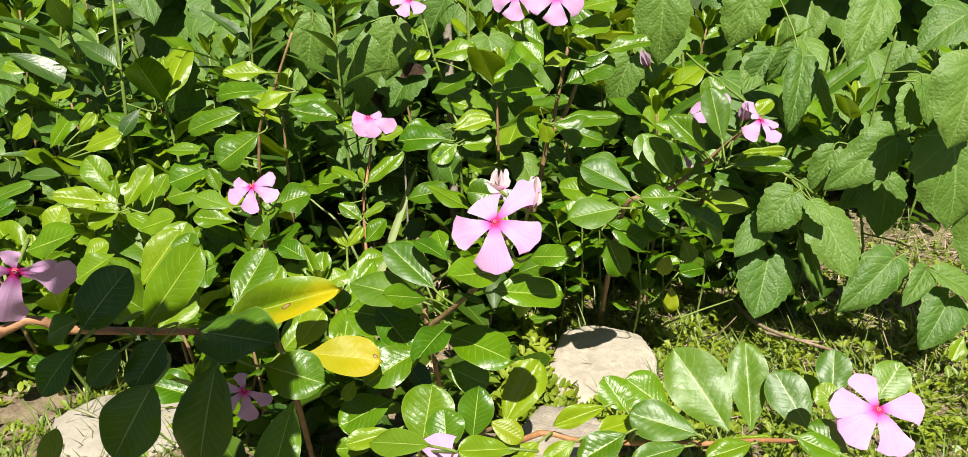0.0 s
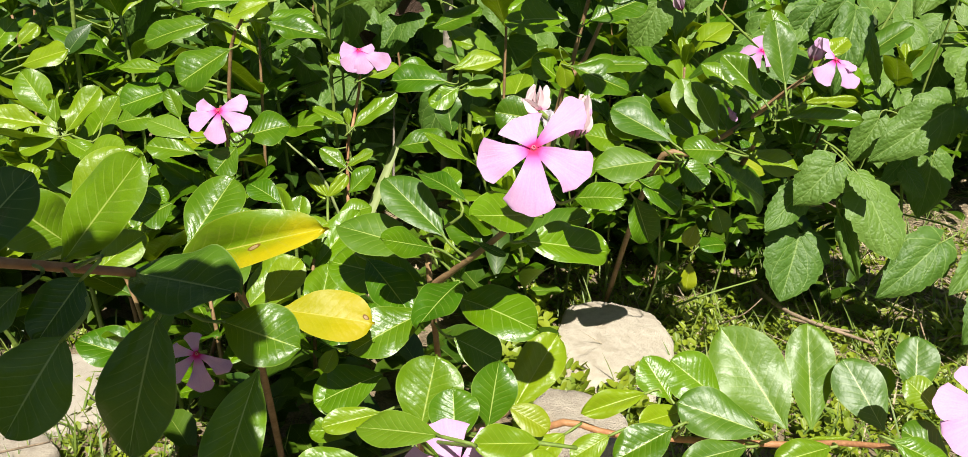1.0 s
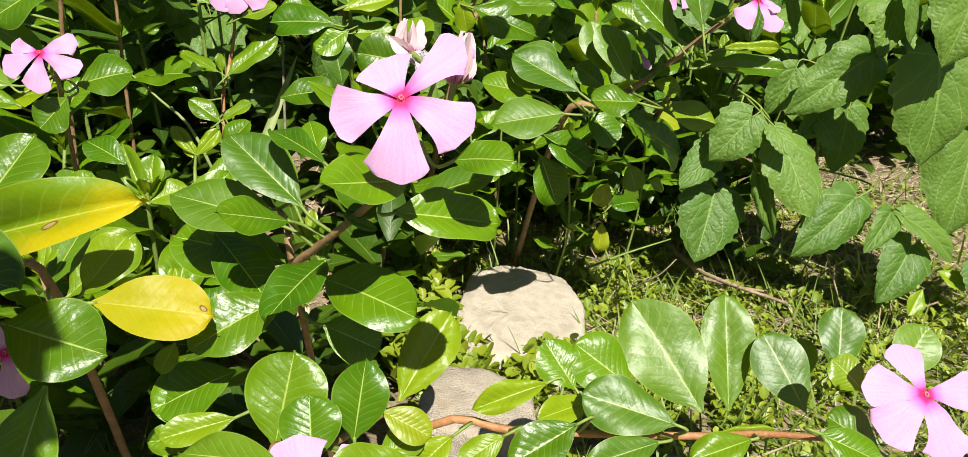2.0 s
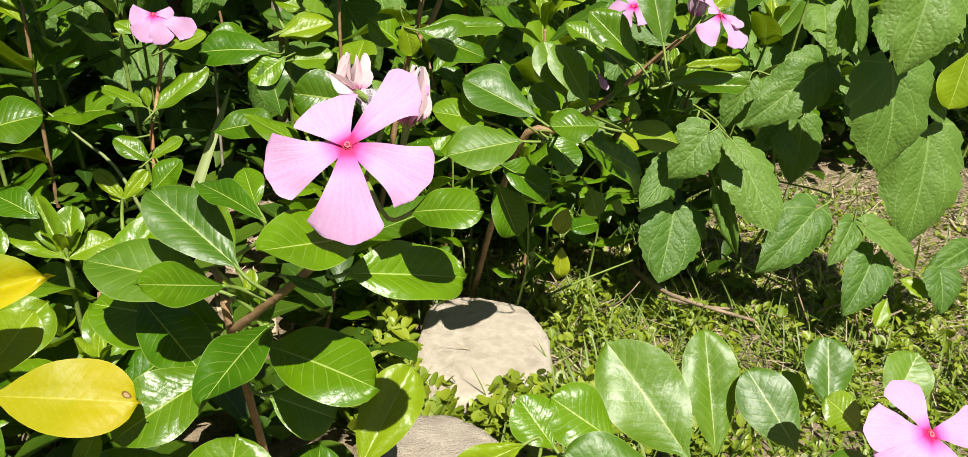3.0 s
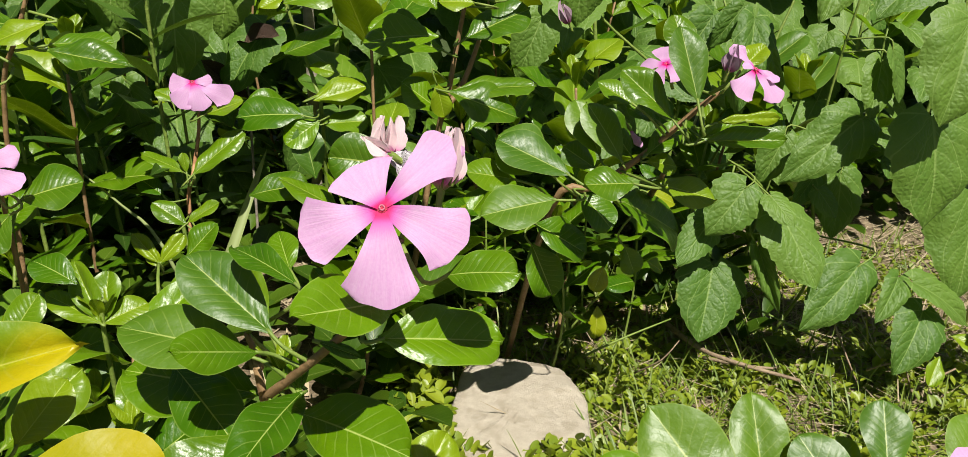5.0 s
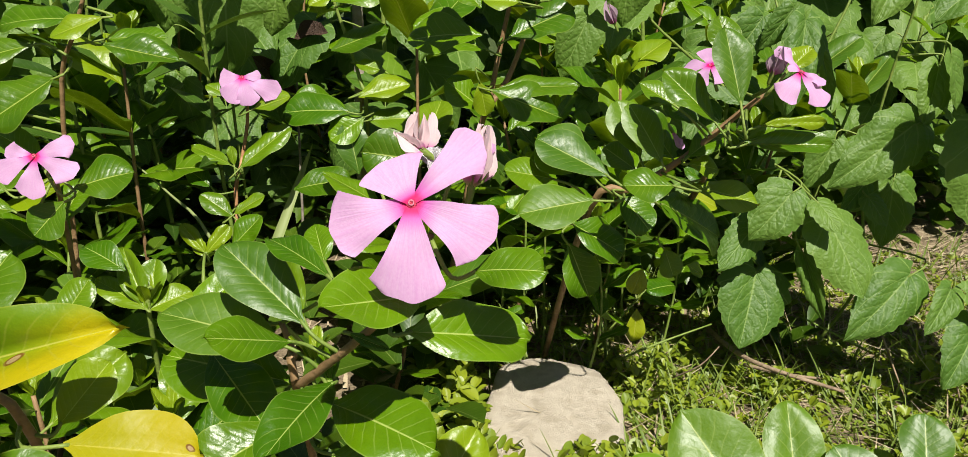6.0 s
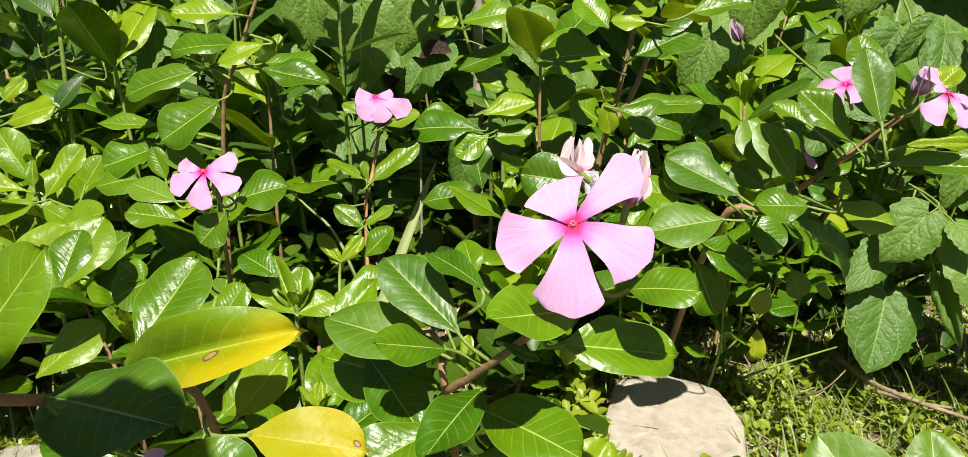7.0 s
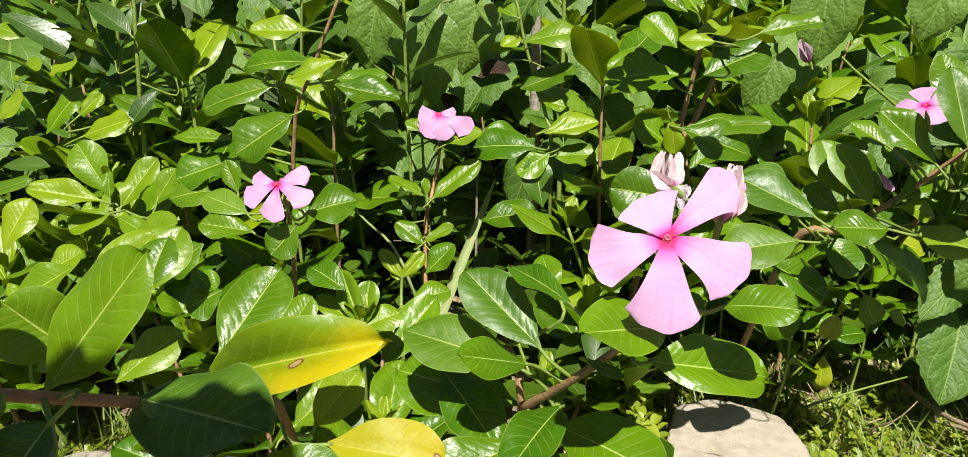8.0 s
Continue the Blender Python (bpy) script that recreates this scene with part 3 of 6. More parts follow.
grown(plant_a, stems, (0.0196, 0.4280, 0.2577), (-0.0129, 0.4000, 0.2652), 0.0228, (0.10, -0.65, 0.75), LEAF_DEEP)
grown(plant_a, stems, (0.0348, 0.4200, 0.2695), (0.0561, 0.4080, 0.2766), 0.0168, (0.00, -0.60, 0.80), LEAF_DEEP)
grown(plant_a, stems, (-0.0159, 0.4620, 0.2046), (-0.0338, 0.4120, 0.2097), 0.0204, (0.00, -0.60, 0.80), LEAF_DEEP)
grown(plant_a, stems, (-0.0181, 0.4620, 0.1951), (0.0228, 0.4250, 0.2012), 0.0298, (0.00, -0.60, 0.80), LEAF_DEEP)
grown(plant_a, stems, (-0.0299, 0.4520, 0.2276), (-0.0561, 0.4300, 0.2404), 0.0165, (0.00, -0.60, 0.80), LEAF_DEEP)
grown(plant_a, stems, (-0.0350, 0.4620, 0.2208), (-0.0860, 0.4740, 0.2312), 0.0294, (0.00, -0.50, 0.85), LEAF_SHEEN)
grown(plant_a, stems, (-0.0256, 0.4550, 0.2335), (-0.0599, 0.4780, 0.2574), 0.0247, (0.10, -0.70, 0.70), LEAF_SHEEN)
grown(plant_a, stems, (-0.0142, 0.4450, 0.2567), (-0.0411, 0.4680, 0.2669), 0.0117, (0.00, -0.60, 0.80), LEAF_DEEP)
grown(plant_a, stems, (-0.0211, 0.4850, 0.2463), (-0.0277, 0.5050, 0.2568), 0.0135, (0.00, -0.85, 0.52), LEAF_DEEP)
grown(plant_a, stems, (0.0196, 0.4500, 0.2986), (-0.0032, 0.4480, 0.3023), 0.0188, (0.00, -0.94, 0.33), LEAF)
grown(plant_a, stems, (-0.0354, 0.4850, 0.1905), (-0.0965, 0.5050, 0.1945), 0.0354, (0.00, -0.60, 0.80), LEAF_DEEP)
grown(plant_a, stems, (-0.0709, 0.4900, 0.2032), (-0.0425, 0.4550, 0.1892), 0.0257, (0.00, -0.60, 0.80), LEAF_DEEP)
grown(plant_a, stems, (-0.0180, 0.4620, 0.2045), (-0.0212, 0.4650, 0.2221), 0.0061, (0.00, -0.85, 0.52), LEAF_DEEP)
grown(plant_a, stems, (-0.0172, 0.4620, 0.2045), (-0.0151, 0.4650, 0.2197), 0.0051, (0.00, -0.85, 0.52), LEAF_DEEP)
grown(plant_a, stems, (-0.0337, 0.4580, 0.1875), (-0.0731, 0.4320, 0.1775), 0.0282, (0.00, -0.60, 0.80), LEAF)
grown(plant_a, stems, (-0.0191, 0.4700, 0.1654), (0.0098, 0.4700, 0.1512), 0.0270, (0.00, -0.60, 0.80), LEAF_DEEP)
grown(plant_a, stems, (-0.0081, 0.4445, 0.2348), (0.0071, 0.4413, 0.2297), 0.0050, (0.00, -0.85, 0.52), LEAF_DEEP)
grown(plant_a, stems, (-0.0381, 0.5321, 0.1987), (-0.0559, 0.5526, 0.2323), 0.0170, (0.00, -0.85, 0.52), LEAF_FRESH)

plant_k = thing("periwinkle_plant", (-0.0300, 0.4700, 0.0000), "low periwinkle shoot with bright green leaves", "plant", "periwinkle plants")
stems = [[(-0.0300, 0.4700, 0.0000), (-0.0303, 0.3790, 0.1615), (-0.0105, 0.3886, 0.1596), (0.0151, 0.4431, 0.1355)]]
for line in stems:
    stem(plant_k, line, 0.0022, RED_STEM)
grown(plant_k, stems, (0.0008, 0.3850, 0.1656), (0.0046, 0.3980, 0.1950), 0.0221, (0.00, -0.85, 0.52), LEAF_DEEP)
grown(plant_k, stems, (-0.0327, 0.4050, 0.1458), (-0.0261, 0.4250, 0.1804), 0.0353, (0.00, -0.85, 0.52), LEAF)
grown(plant_k, stems, (-0.0142, 0.3750, 0.1631), (-0.0166, 0.3920, 0.1825), 0.0245, (0.00, -0.85, 0.52), LEAF_DEEP)
grown(plant_k, stems, (0.0199, 0.4950, 0.1008), (0.0490, 0.5300, 0.1387), 0.0306, (-0.20, -0.74, 0.64), LEAF_FRESH)
grown(plant_k, stems, (-0.0197, 0.3450, 0.1894), (-0.0585, 0.3620, 0.1806), 0.0169, (0.00, -0.60, 0.80), LEAF_SHEEN)
grown(plant_k, stems, (0.0108, 0.4050, 0.1646), (0.0324, 0.4000, 0.1548), 0.0154, (0.00, -0.60, 0.80), LEAF_LIME)
grown(plant_k, stems, (-0.0574, 0.4550, 0.1483), (-0.0946, 0.4450, 0.1354), 0.0283, (0.00, -0.60, 0.80), LEAF_DEEP)
grown(plant_k, stems, (-0.0554, 0.4400, 0.1331), (-0.0878, 0.4300, 0.1285), 0.0150, (0.00, -0.60, 0.80), LEAF_FRESH)
grown(plant_k, stems, (0.0235, 0.3600, 0.1770), (-0.0070, 0.3500, 0.1821), 0.0160, (0.00, -0.60, 0.80), LEAF_FRESH)
grown(plant_k, stems, (0.0103, 0.3964, 0.1446), (0.0293, 0.4095, 0.1545), 0.0158, (0.00, -0.60, 0.80), LEAF_FRESH)
grown(plant_k, stems, (0.0118, 0.3894, 0.1273), (0.0371, 0.4041, 0.1383), 0.0162, (0.00, -0.60, 0.80), LEAF_FRESH)
grown(plant_k, stems, (-0.0570, 0.3738, 0.1537), (-0.0878, 0.3680, 0.1494), 0.0170, (0.00, -0.60, 0.80), LEAF_FRESH)
grown(plant_k, stems, (-0.0719, 0.4464, 0.1157), (-0.0986, 0.4453, 0.1149), 0.0146, (0.00, -0.60, 0.80), LEAF)
grown(plant_k, stems, (-0.0608, 0.4620, 0.1435), (-0.0955, 0.4467, 0.1320), 0.0285, (0.00, -0.60, 0.80), LEAF_DEEP)
grown(plant_k, stems, (-0.0834, 0.4544, 0.1640), (-0.0883, 0.4429, 0.1554), 0.0109, (0.00, -0.60, 0.80), LEAF_FRESH)
grown(plant_k, stems, (-0.0293, 0.3363, 0.1679), (-0.0464, 0.3316, 0.1643), 0.0130, (0.00, -0.60, 0.80), LEAF_FRESH)

plant_c = thing("periwinkle_plant", (-0.1300, 0.5200, 0.0000), "periwinkle shoot with yellowing leaves", "plant", "periwinkle plants")
stems = [[(-0.1300, 0.5200, 0.0000), (-0.1322, 0.4577, 0.1845), (-0.1452, 0.4520, 0.2046), (-0.1581, 0.4445, 0.2189)]]
for line in stems:
    stem(plant_c, line, 0.0024, RED_STEM)
grown(plant_c, stems, (-0.1616, 0.4380, 0.2184), (-0.0822, 0.4250, 0.2477), 0.0280, (0.00, -0.85, 0.52), LEAF_YELLOWING)
grown(plant_c, stems, (-0.1585, 0.4520, 0.2233), (-0.1426, 0.4850, 0.2507), 0.0303, (0.00, -0.85, 0.52), LEAF)
grown(plant_c, stems, (-0.1061, 0.4280, 0.2001), (-0.0578, 0.4240, 0.1981), 0.0284, (0.00, -0.60, 0.80), LEAF_YELLOW)
grown(plant_c, stems, (-0.1464, 0.4980, 0.1618), (-0.1184, 0.5200, 0.1880), 0.0302, (0.00, -0.60, 0.80), LEAF_FRESH)
grown(plant_c, stems, (-0.1215, 0.4575, 0.1886), (-0.1043, 0.4706, 0.2101), 0.0208, (0.00, -0.85, 0.52), LEAF_FRESH)
grown(plant_c, stems, (-0.1954, 0.6203, 0.1532), (-0.1805, 0.6344, 0.1764), 0.0222, (0.00, -0.85, 0.52), LEAF)

plant_b = thing("periwinkle_plant", (-0.3800, 0.4200, 0.0000), "shaded periwinkle branch with large dark leaves", "plant", "periwinkle plants")
stems = [[(-0.3800, 0.4200, 0.0000), (-0.3600, 0.3600, 0.1600), (-0.2416, 0.3457, 0.2587), (-0.2184, 0.3640, 0.2500), (-0.1921, 0.3729, 0.2446), (-0.1587, 0.3908, 0.2347)]]
for line in stems:
    stem(plant_b, line, 0.0034, TAN_STEM)
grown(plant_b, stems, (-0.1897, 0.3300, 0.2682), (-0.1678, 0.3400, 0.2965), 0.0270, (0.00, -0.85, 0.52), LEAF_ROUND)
grown(plant_b, stems, (-0.1882, 0.3870, 0.2395), (-0.1514, 0.3950, 0.2881), 0.0314, (0.00, -0.85, 0.52), LEAF)
grown(plant_b, stems, (-0.2143, 0.4400, 0.2254), (-0.2357, 0.4300, 0.2508), 0.0354, (0.00, -0.85, 0.52), LEAF)
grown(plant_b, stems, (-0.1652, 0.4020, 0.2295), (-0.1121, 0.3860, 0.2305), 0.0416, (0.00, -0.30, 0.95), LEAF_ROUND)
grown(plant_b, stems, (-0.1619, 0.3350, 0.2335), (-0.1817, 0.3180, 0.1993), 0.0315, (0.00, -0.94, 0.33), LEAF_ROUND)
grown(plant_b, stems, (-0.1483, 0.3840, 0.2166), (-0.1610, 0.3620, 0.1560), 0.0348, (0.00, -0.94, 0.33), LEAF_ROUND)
grown(plant_b, stems, (-0.1235, 0.3940, 0.2109), (-0.0856, 0.3860, 0.2029), 0.0312, (0.00, -0.60, 0.80), LEAF)
grown(plant_b, stems, (-0.1013, 0.3720, 0.2000), (-0.1150, 0.3450, 0.1536), 0.0266, (0.00, -0.94, 0.33), LEAF_DEEP)
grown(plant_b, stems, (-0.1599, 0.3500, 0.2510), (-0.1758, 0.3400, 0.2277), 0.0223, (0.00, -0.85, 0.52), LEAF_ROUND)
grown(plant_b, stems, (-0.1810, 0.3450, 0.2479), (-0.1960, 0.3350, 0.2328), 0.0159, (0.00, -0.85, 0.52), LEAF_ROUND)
grown(plant_b, stems, (-0.1913, 0.3250, 0.2613), (-0.2074, 0.3100, 0.2422), 0.0175, (0.00, -0.85, 0.52), LEAF_DEEP)
grown(plant_b, stems, (-0.1845, 0.3200, 0.2777), (-0.1996, 0.3150, 0.2726), 0.0162, (0.00, -0.60, 0.80), LEAF_DEEP)
grown(plant_b, stems, (-0.2393, 0.3750, 0.2919), (-0.2099, 0.3750, 0.3020), 0.0225, (0.00, -0.60, 0.80), LEAF_DEEP)
grown(plant_b, stems, (-0.1986, 0.2850, 0.1944), (-0.2039, 0.3150, 0.2213), 0.0153, (-0.20, -0.74, 0.64), LEAF_FRESH)
grown(plant_b, stems, (-0.2336, 0.4800, 0.2245), (-0.2076, 0.5000, 0.2596), 0.0257, (0.00, -0.85, 0.52), LEAF_FRESH)
grown(plant_b, stems, (-0.2412, 0.4500, 0.2102), (-0.2207, 0.4550, 0.2218), 0.0149, (0.00, -0.60, 0.80), LEAF_FRESH)
grown(plant_b, stems, (-0.2549, 0.5600, 0.2011), (-0.2387, 0.5800, 0.2388), 0.0290, (0.00, -0.85, 0.52), LEAF_FRESH)
grown(plant_b, stems, (-0.2383, 0.5000, 0.1786), (-0.2117, 0.5200, 0.2018), 0.0239, (0.00, -0.60, 0.80), LEAF_FRESH)
grown(plant_b, stems, (-0.2014, 0.4750, 0.2396), (-0.1982, 0.4900, 0.2620), 0.0194, (0.00, -0.85, 0.52), LEAF)
grown(plant_b, stems, (-0.2866, 0.5500, 0.2206), (-0.3168, 0.5400, 0.2018), 0.0255, (0.00, -0.60, 0.80), LEAF_FRESH)

plant_t = thing("periwinkle_plant", (-0.1500, 0.6600, 0.0000), "small periwinkle seedling with fresh green leaves", "plant", "periwinkle plants")
stems = [[(-0.1500, 0.6600, 0.0000), (-0.1456, 0.6269, 0.1588), (-0.1430, 0.6307, 0.1705)], [(-0.1396, 0.7416, 0.0000), (-0.1396, 0.7216, 0.1229), (-0.1450, 0.7497, 0.1485)]]
for line in stems:
    stem(plant_t, line, 0.0018, GREEN_STEM)
grown(plant_t, stems, (-0.1442, 0.6216, 0.1612), (-0.1812, 0.6404, 0.1753), 0.0165, (0.00, -0.60, 0.80), LEAF_FRESH)
grown(plant_t, stems, (-0.1448, 0.6240, 0.1601), (-0.1648, 0.6445, 0.1937), 0.0165, (0.00, -0.85, 0.52), LEAF_FRESH)
grown(plant_t, stems, (-0.1453, 0.6257, 0.1593), (-0.1434, 0.6425, 0.1868), 0.0178, (0.00, -0.85, 0.52), LEAF_FRESH)
grown(plant_t, stems, (-0.1455, 0.6263, 0.1590), (-0.1219, 0.6381, 0.1678), 0.0200, (0.00, -0.60, 0.80), LEAF_FRESH)
grown(plant_t, stems, (-0.1454, 0.6261, 0.1591), (-0.1552, 0.6387, 0.1797), 0.0103, (0.00, -0.85, 0.52), LEAF_FRESH)
grown(plant_t, stems, (-0.1475, 0.7615, 0.1441), (-0.1684, 0.7742, 0.1648), 0.0129, (0.00, -0.85, 0.52), LEAF_FRESH)
grown(plant_t, stems, (-0.1479, 0.7633, 0.1434), (-0.1307, 0.7754, 0.1631), 0.0135, (0.00, -0.85, 0.52), LEAF_FRESH)
grown(plant_t, stems, (-0.1478, 0.7627, 0.1409), (-0.1569, 0.7693, 0.1517), 0.0110, (0.00, -0.85, 0.52), LEAF_FRESH)
grown(plant_t, stems, (-0.1288, 0.7050, 0.1458), (-0.0999, 0.7176, 0.1552), 0.0236, (0.00, -0.60, 0.80), LEAF)

plant_d = thing("periwinkle_plant", (-0.2200, 0.7000, 0.0000), "tall periwinkle plant with a pale pink flower", "plant", "periwinkle plants")
stems = [[(-0.2200, 0.7000, 0.0000), (-0.2110, 0.6959, 0.2583), (-0.1872, 0.6758, 0.3200), (-0.1628, 0.6755, 0.3777)], [(-0.2049, 0.6833, 0.0000), (-0.2049, 0.6633, 0.2258), (-0.1999, 0.6343, 0.2486)]]
for line in stems:
    stem(plant_d, line, 0.0018, RED_STEM)
grown(plant_d, stems, (-0.1965, 0.6600, 0.2923), (-0.2328, 0.6480, 0.2662), 0.0369, (0.00, -0.60, 0.80), LEAF)
grown(plant_d, stems, (-0.2071, 0.6550, 0.2445), (-0.2380, 0.6650, 0.2589), 0.0207, (0.00, -0.60, 0.80), LEAF_SHEEN)
grown(plant_d, stems, (-0.2402, 0.6650, 0.2364), (-0.2503, 0.6700, 0.2582), 0.0143, (0.00, -0.85, 0.52), LEAF)
grown(plant_d, stems, (-0.2255, 0.6450, 0.2276), (-0.2617, 0.6550, 0.2383), 0.0209, (0.00, -0.60, 0.80), LEAF_SHEEN)
grown(plant_d, stems, (-0.2200, 0.6400, 0.2166), (-0.2587, 0.6400, 0.2215), 0.0208, (0.00, -0.60, 0.80), LEAF)
grown(plant_d, stems, (-0.1867, 0.6300, 0.2262), (-0.2020, 0.6200, 0.2079), 0.0272, (0.00, -0.60, 0.80), LEAF)
grown(plant_d, stems, (-0.1828, 0.6350, 0.2324), (-0.1505, 0.6400, 0.2441), 0.0327, (0.00, -0.60, 0.80), LEAF)
grown(plant_d, stems, (-0.2585, 0.7000, 0.2519), (-0.2981, 0.6900, 0.2369), 0.0333, (0.00, -0.60, 0.80), LEAF_DEEP)
grown(plant_d, stems, (-0.2574, 0.7000, 0.2664), (-0.3025, 0.7000, 0.2665), 0.0162, (0.00, -0.60, 0.80), LEAF)
grown(plant_d, stems, (-0.1828, 0.6650, 0.3452), (-0.2236, 0.6600, 0.3453), 0.0194, (0.00, -0.60, 0.80), LEAF_FRESH)
grown(plant_d, stems, (-0.1684, 0.6700, 0.3271), (-0.1969, 0.6600, 0.3158), 0.0205, (0.00, -0.60, 0.80), LEAF_FRESH)
grown(plant_d, stems, (-0.1953, 0.7000, 0.3230), (-0.2519, 0.7100, 0.3216), 0.0246, (0.00, -0.60, 0.80), LEAF_DEEP)
grown(plant_d, stems, (-0.2151, 0.6800, 0.3084), (-0.2671, 0.6700, 0.2956), 0.0277, (0.00, -0.60, 0.80), LEAF)
grown(plant_d, stems, (-0.1734, 0.6750, 0.3110), (-0.1267, 0.6700, 0.3025), 0.0251, (0.00, -0.60, 0.80), LEAF)
grown(plant_d, stems, (-0.1787, 0.7000, 0.3117), (-0.1424, 0.7000, 0.3144), 0.0226, (0.00, -0.60, 0.80), LEAF_DEEP)
grown(plant_d, stems, (-0.2036, 0.6600, 0.2029), (-0.1925, 0.6700, 0.2294), 0.0215, (0.00, -0.60, 0.80), LEAF_DEEP)
grown(plant_d, stems, (-0.2507, 0.6300, 0.2100), (-0.2735, 0.6200, 0.1930), 0.0280, (0.00, -0.60, 0.80), LEAF)
grown(plant_d, stems, (-0.1537, 0.6200, 0.1872), (-0.1806, 0.6300, 0.2010), 0.0198, (0.00, -0.60, 0.80), LEAF_DEEP)
grown(plant_d, stems, (-0.2263, 0.6000, 0.1906), (-0.2463, 0.5900, 0.1811), 0.0290, (0.00, -0.60, 0.80), LEAF)
grown(plant_d, stems, (-0.2505, 0.6100, 0.1979), (-0.2303, 0.6000, 0.1904), 0.0169, (0.00, -0.60, 0.80), LEAF_DEEP)

plant_l = thing("periwinkle_plant", (-0.3400, 0.7000, 0.0000), "periwinkle plant with light green leaves", "plant", "periwinkle plants")
stems = [[(-0.3400, 0.7000, 0.0000), (-0.3675, 0.7162, 0.1793), (-0.3571, 0.7041, 0.2058), (-0.3604, 0.7098, 0.2260)]]
for line in stems:
    stem(plant_l, line, 0.0022, GREEN_STEM)
grown(plant_l, stems, (-0.3564, 0.7000, 0.2226), (-0.3899, 0.7150, 0.2589), 0.0280, (0.00, -0.85, 0.52), LEAF_FRESH)
grown(plant_l, stems, (-0.3490, 0.7000, 0.2114), (-0.3272, 0.7220, 0.2466), 0.0231, (0.00, -0.85, 0.52), LEAF_FRESH)
grown(plant_l, stems, (-0.3552, 0.6900, 0.2185), (-0.4086, 0.6800, 0.2289), 0.0218, (0.00, -0.60, 0.80), LEAF_FRESH)
grown(plant_l, stems, (-0.3848, 0.6200, 0.2032), (-0.3720, 0.6350, 0.2353), 0.0241, (0.00, -0.85, 0.52), LEAF_FRESH)
grown(plant_l, stems, (-0.3189, 0.7000, 0.2195), (-0.3064, 0.7100, 0.2414), 0.0184, (0.00, -0.85, 0.52), LEAF_FRESH)
grown(plant_l, stems, (-0.2983, 0.6800, 0.2255), (-0.2693, 0.6800, 0.2354), 0.0291, (0.00, -0.60, 0.80), LEAF)
grown(plant_l, stems, (-0.3533, 0.6950, 0.2192), (-0.3552, 0.7000, 0.2396), 0.0110, (0.00, -0.85, 0.52), LEAF_FRESH)
grown(plant_l, stems, (-0.3442, 0.6800, 0.2128), (-0.3725, 0.6700, 0.2017), 0.0227, (0.00, -0.60, 0.80), LEAF_FRESH)
grown(plant_l, stems, (-0.3397, 0.6800, 0.2107), (-0.3097, 0.6700, 0.1989), 0.0180, (0.00, -0.60, 0.80), LEAF)
grown(plant_l, stems, (-0.3417, 0.6000, 0.1963), (-0.3217, 0.6100, 0.2073), 0.0240, (0.00, -0.60, 0.80), LEAF_FRESH)
grown(plant_l, stems, (-0.3199, 0.6600, 0.2014), (-0.2824, 0.6600, 0.2137), 0.0275, (0.00, -0.60, 0.80), LEAF_FRESH)

plant_e = thing("periwinkle_plant", (-0.1400, 0.8400, 0.0000), "slender periwinkle plant with a small pink flower", "plant", "periwinkle plants")
stems = [[(-0.1400, 0.8400, 0.0000), (-0.1449, 0.8559, 0.1533), (-0.1407, 0.8667, 0.1881), (-0.1355, 0.8777, 0.2235), (-0.1351, 0.8819, 0.2551)]]
for line in stems:
    stem(plant_e, line, 0.0022, TAN_STEM)
grown(plant_e, stems, (-0.1347, 0.8350, 0.1936), (-0.0933, 0.8550, 0.2285), 0.0250, (0.00, -0.60, 0.80), LEAF)
grown(plant_e, stems, (-0.1412, 0.8400, 0.1943), (-0.1815, 0.8600, 0.2088), 0.0150, (0.00, -0.60, 0.80), LEAF_FRESH)
grown(plant_e, stems, (-0.1397, 0.8380, 0.1949), (-0.1423, 0.8400, 0.2120), 0.0084, (0.00, -0.85, 0.52), LEAF_FRESH)
grown(plant_e, stems, (-0.1224, 0.8450, 0.2428), (-0.0905, 0.8450, 0.2539), 0.0206, (0.00, -0.60, 0.80), LEAF_FRESH)
grown(plant_e, stems, (-0.1428, 0.8500, 0.2523), (-0.1623, 0.8550, 0.2609), 0.0155, (0.00, -0.60, 0.80), LEAF_FRESH)
grown(plant_e, stems, (-0.1398, 0.8250, 0.1556), (-0.1136, 0.8300, 0.1717), 0.0144, (0.00, -0.60, 0.80), LEAF_FRESH)
grown(plant_e, stems, (-0.1398, 0.8250, 0.1533), (-0.1678, 0.8300, 0.1726), 0.0196, (0.00, -0.60, 0.80), LEAF)
grown(plant_e, stems, (-0.1270, 0.7600, 0.1501), (-0.1045, 0.7700, 0.1732), 0.0235, (0.00, -0.60, 0.80), LEAF_DEEP)
grown(plant_e, stems, (-0.1656, 0.8600, 0.1690), (-0.1872, 0.8700, 0.1823), 0.0190, (0.00, -0.60, 0.80), LEAF_DEEP)

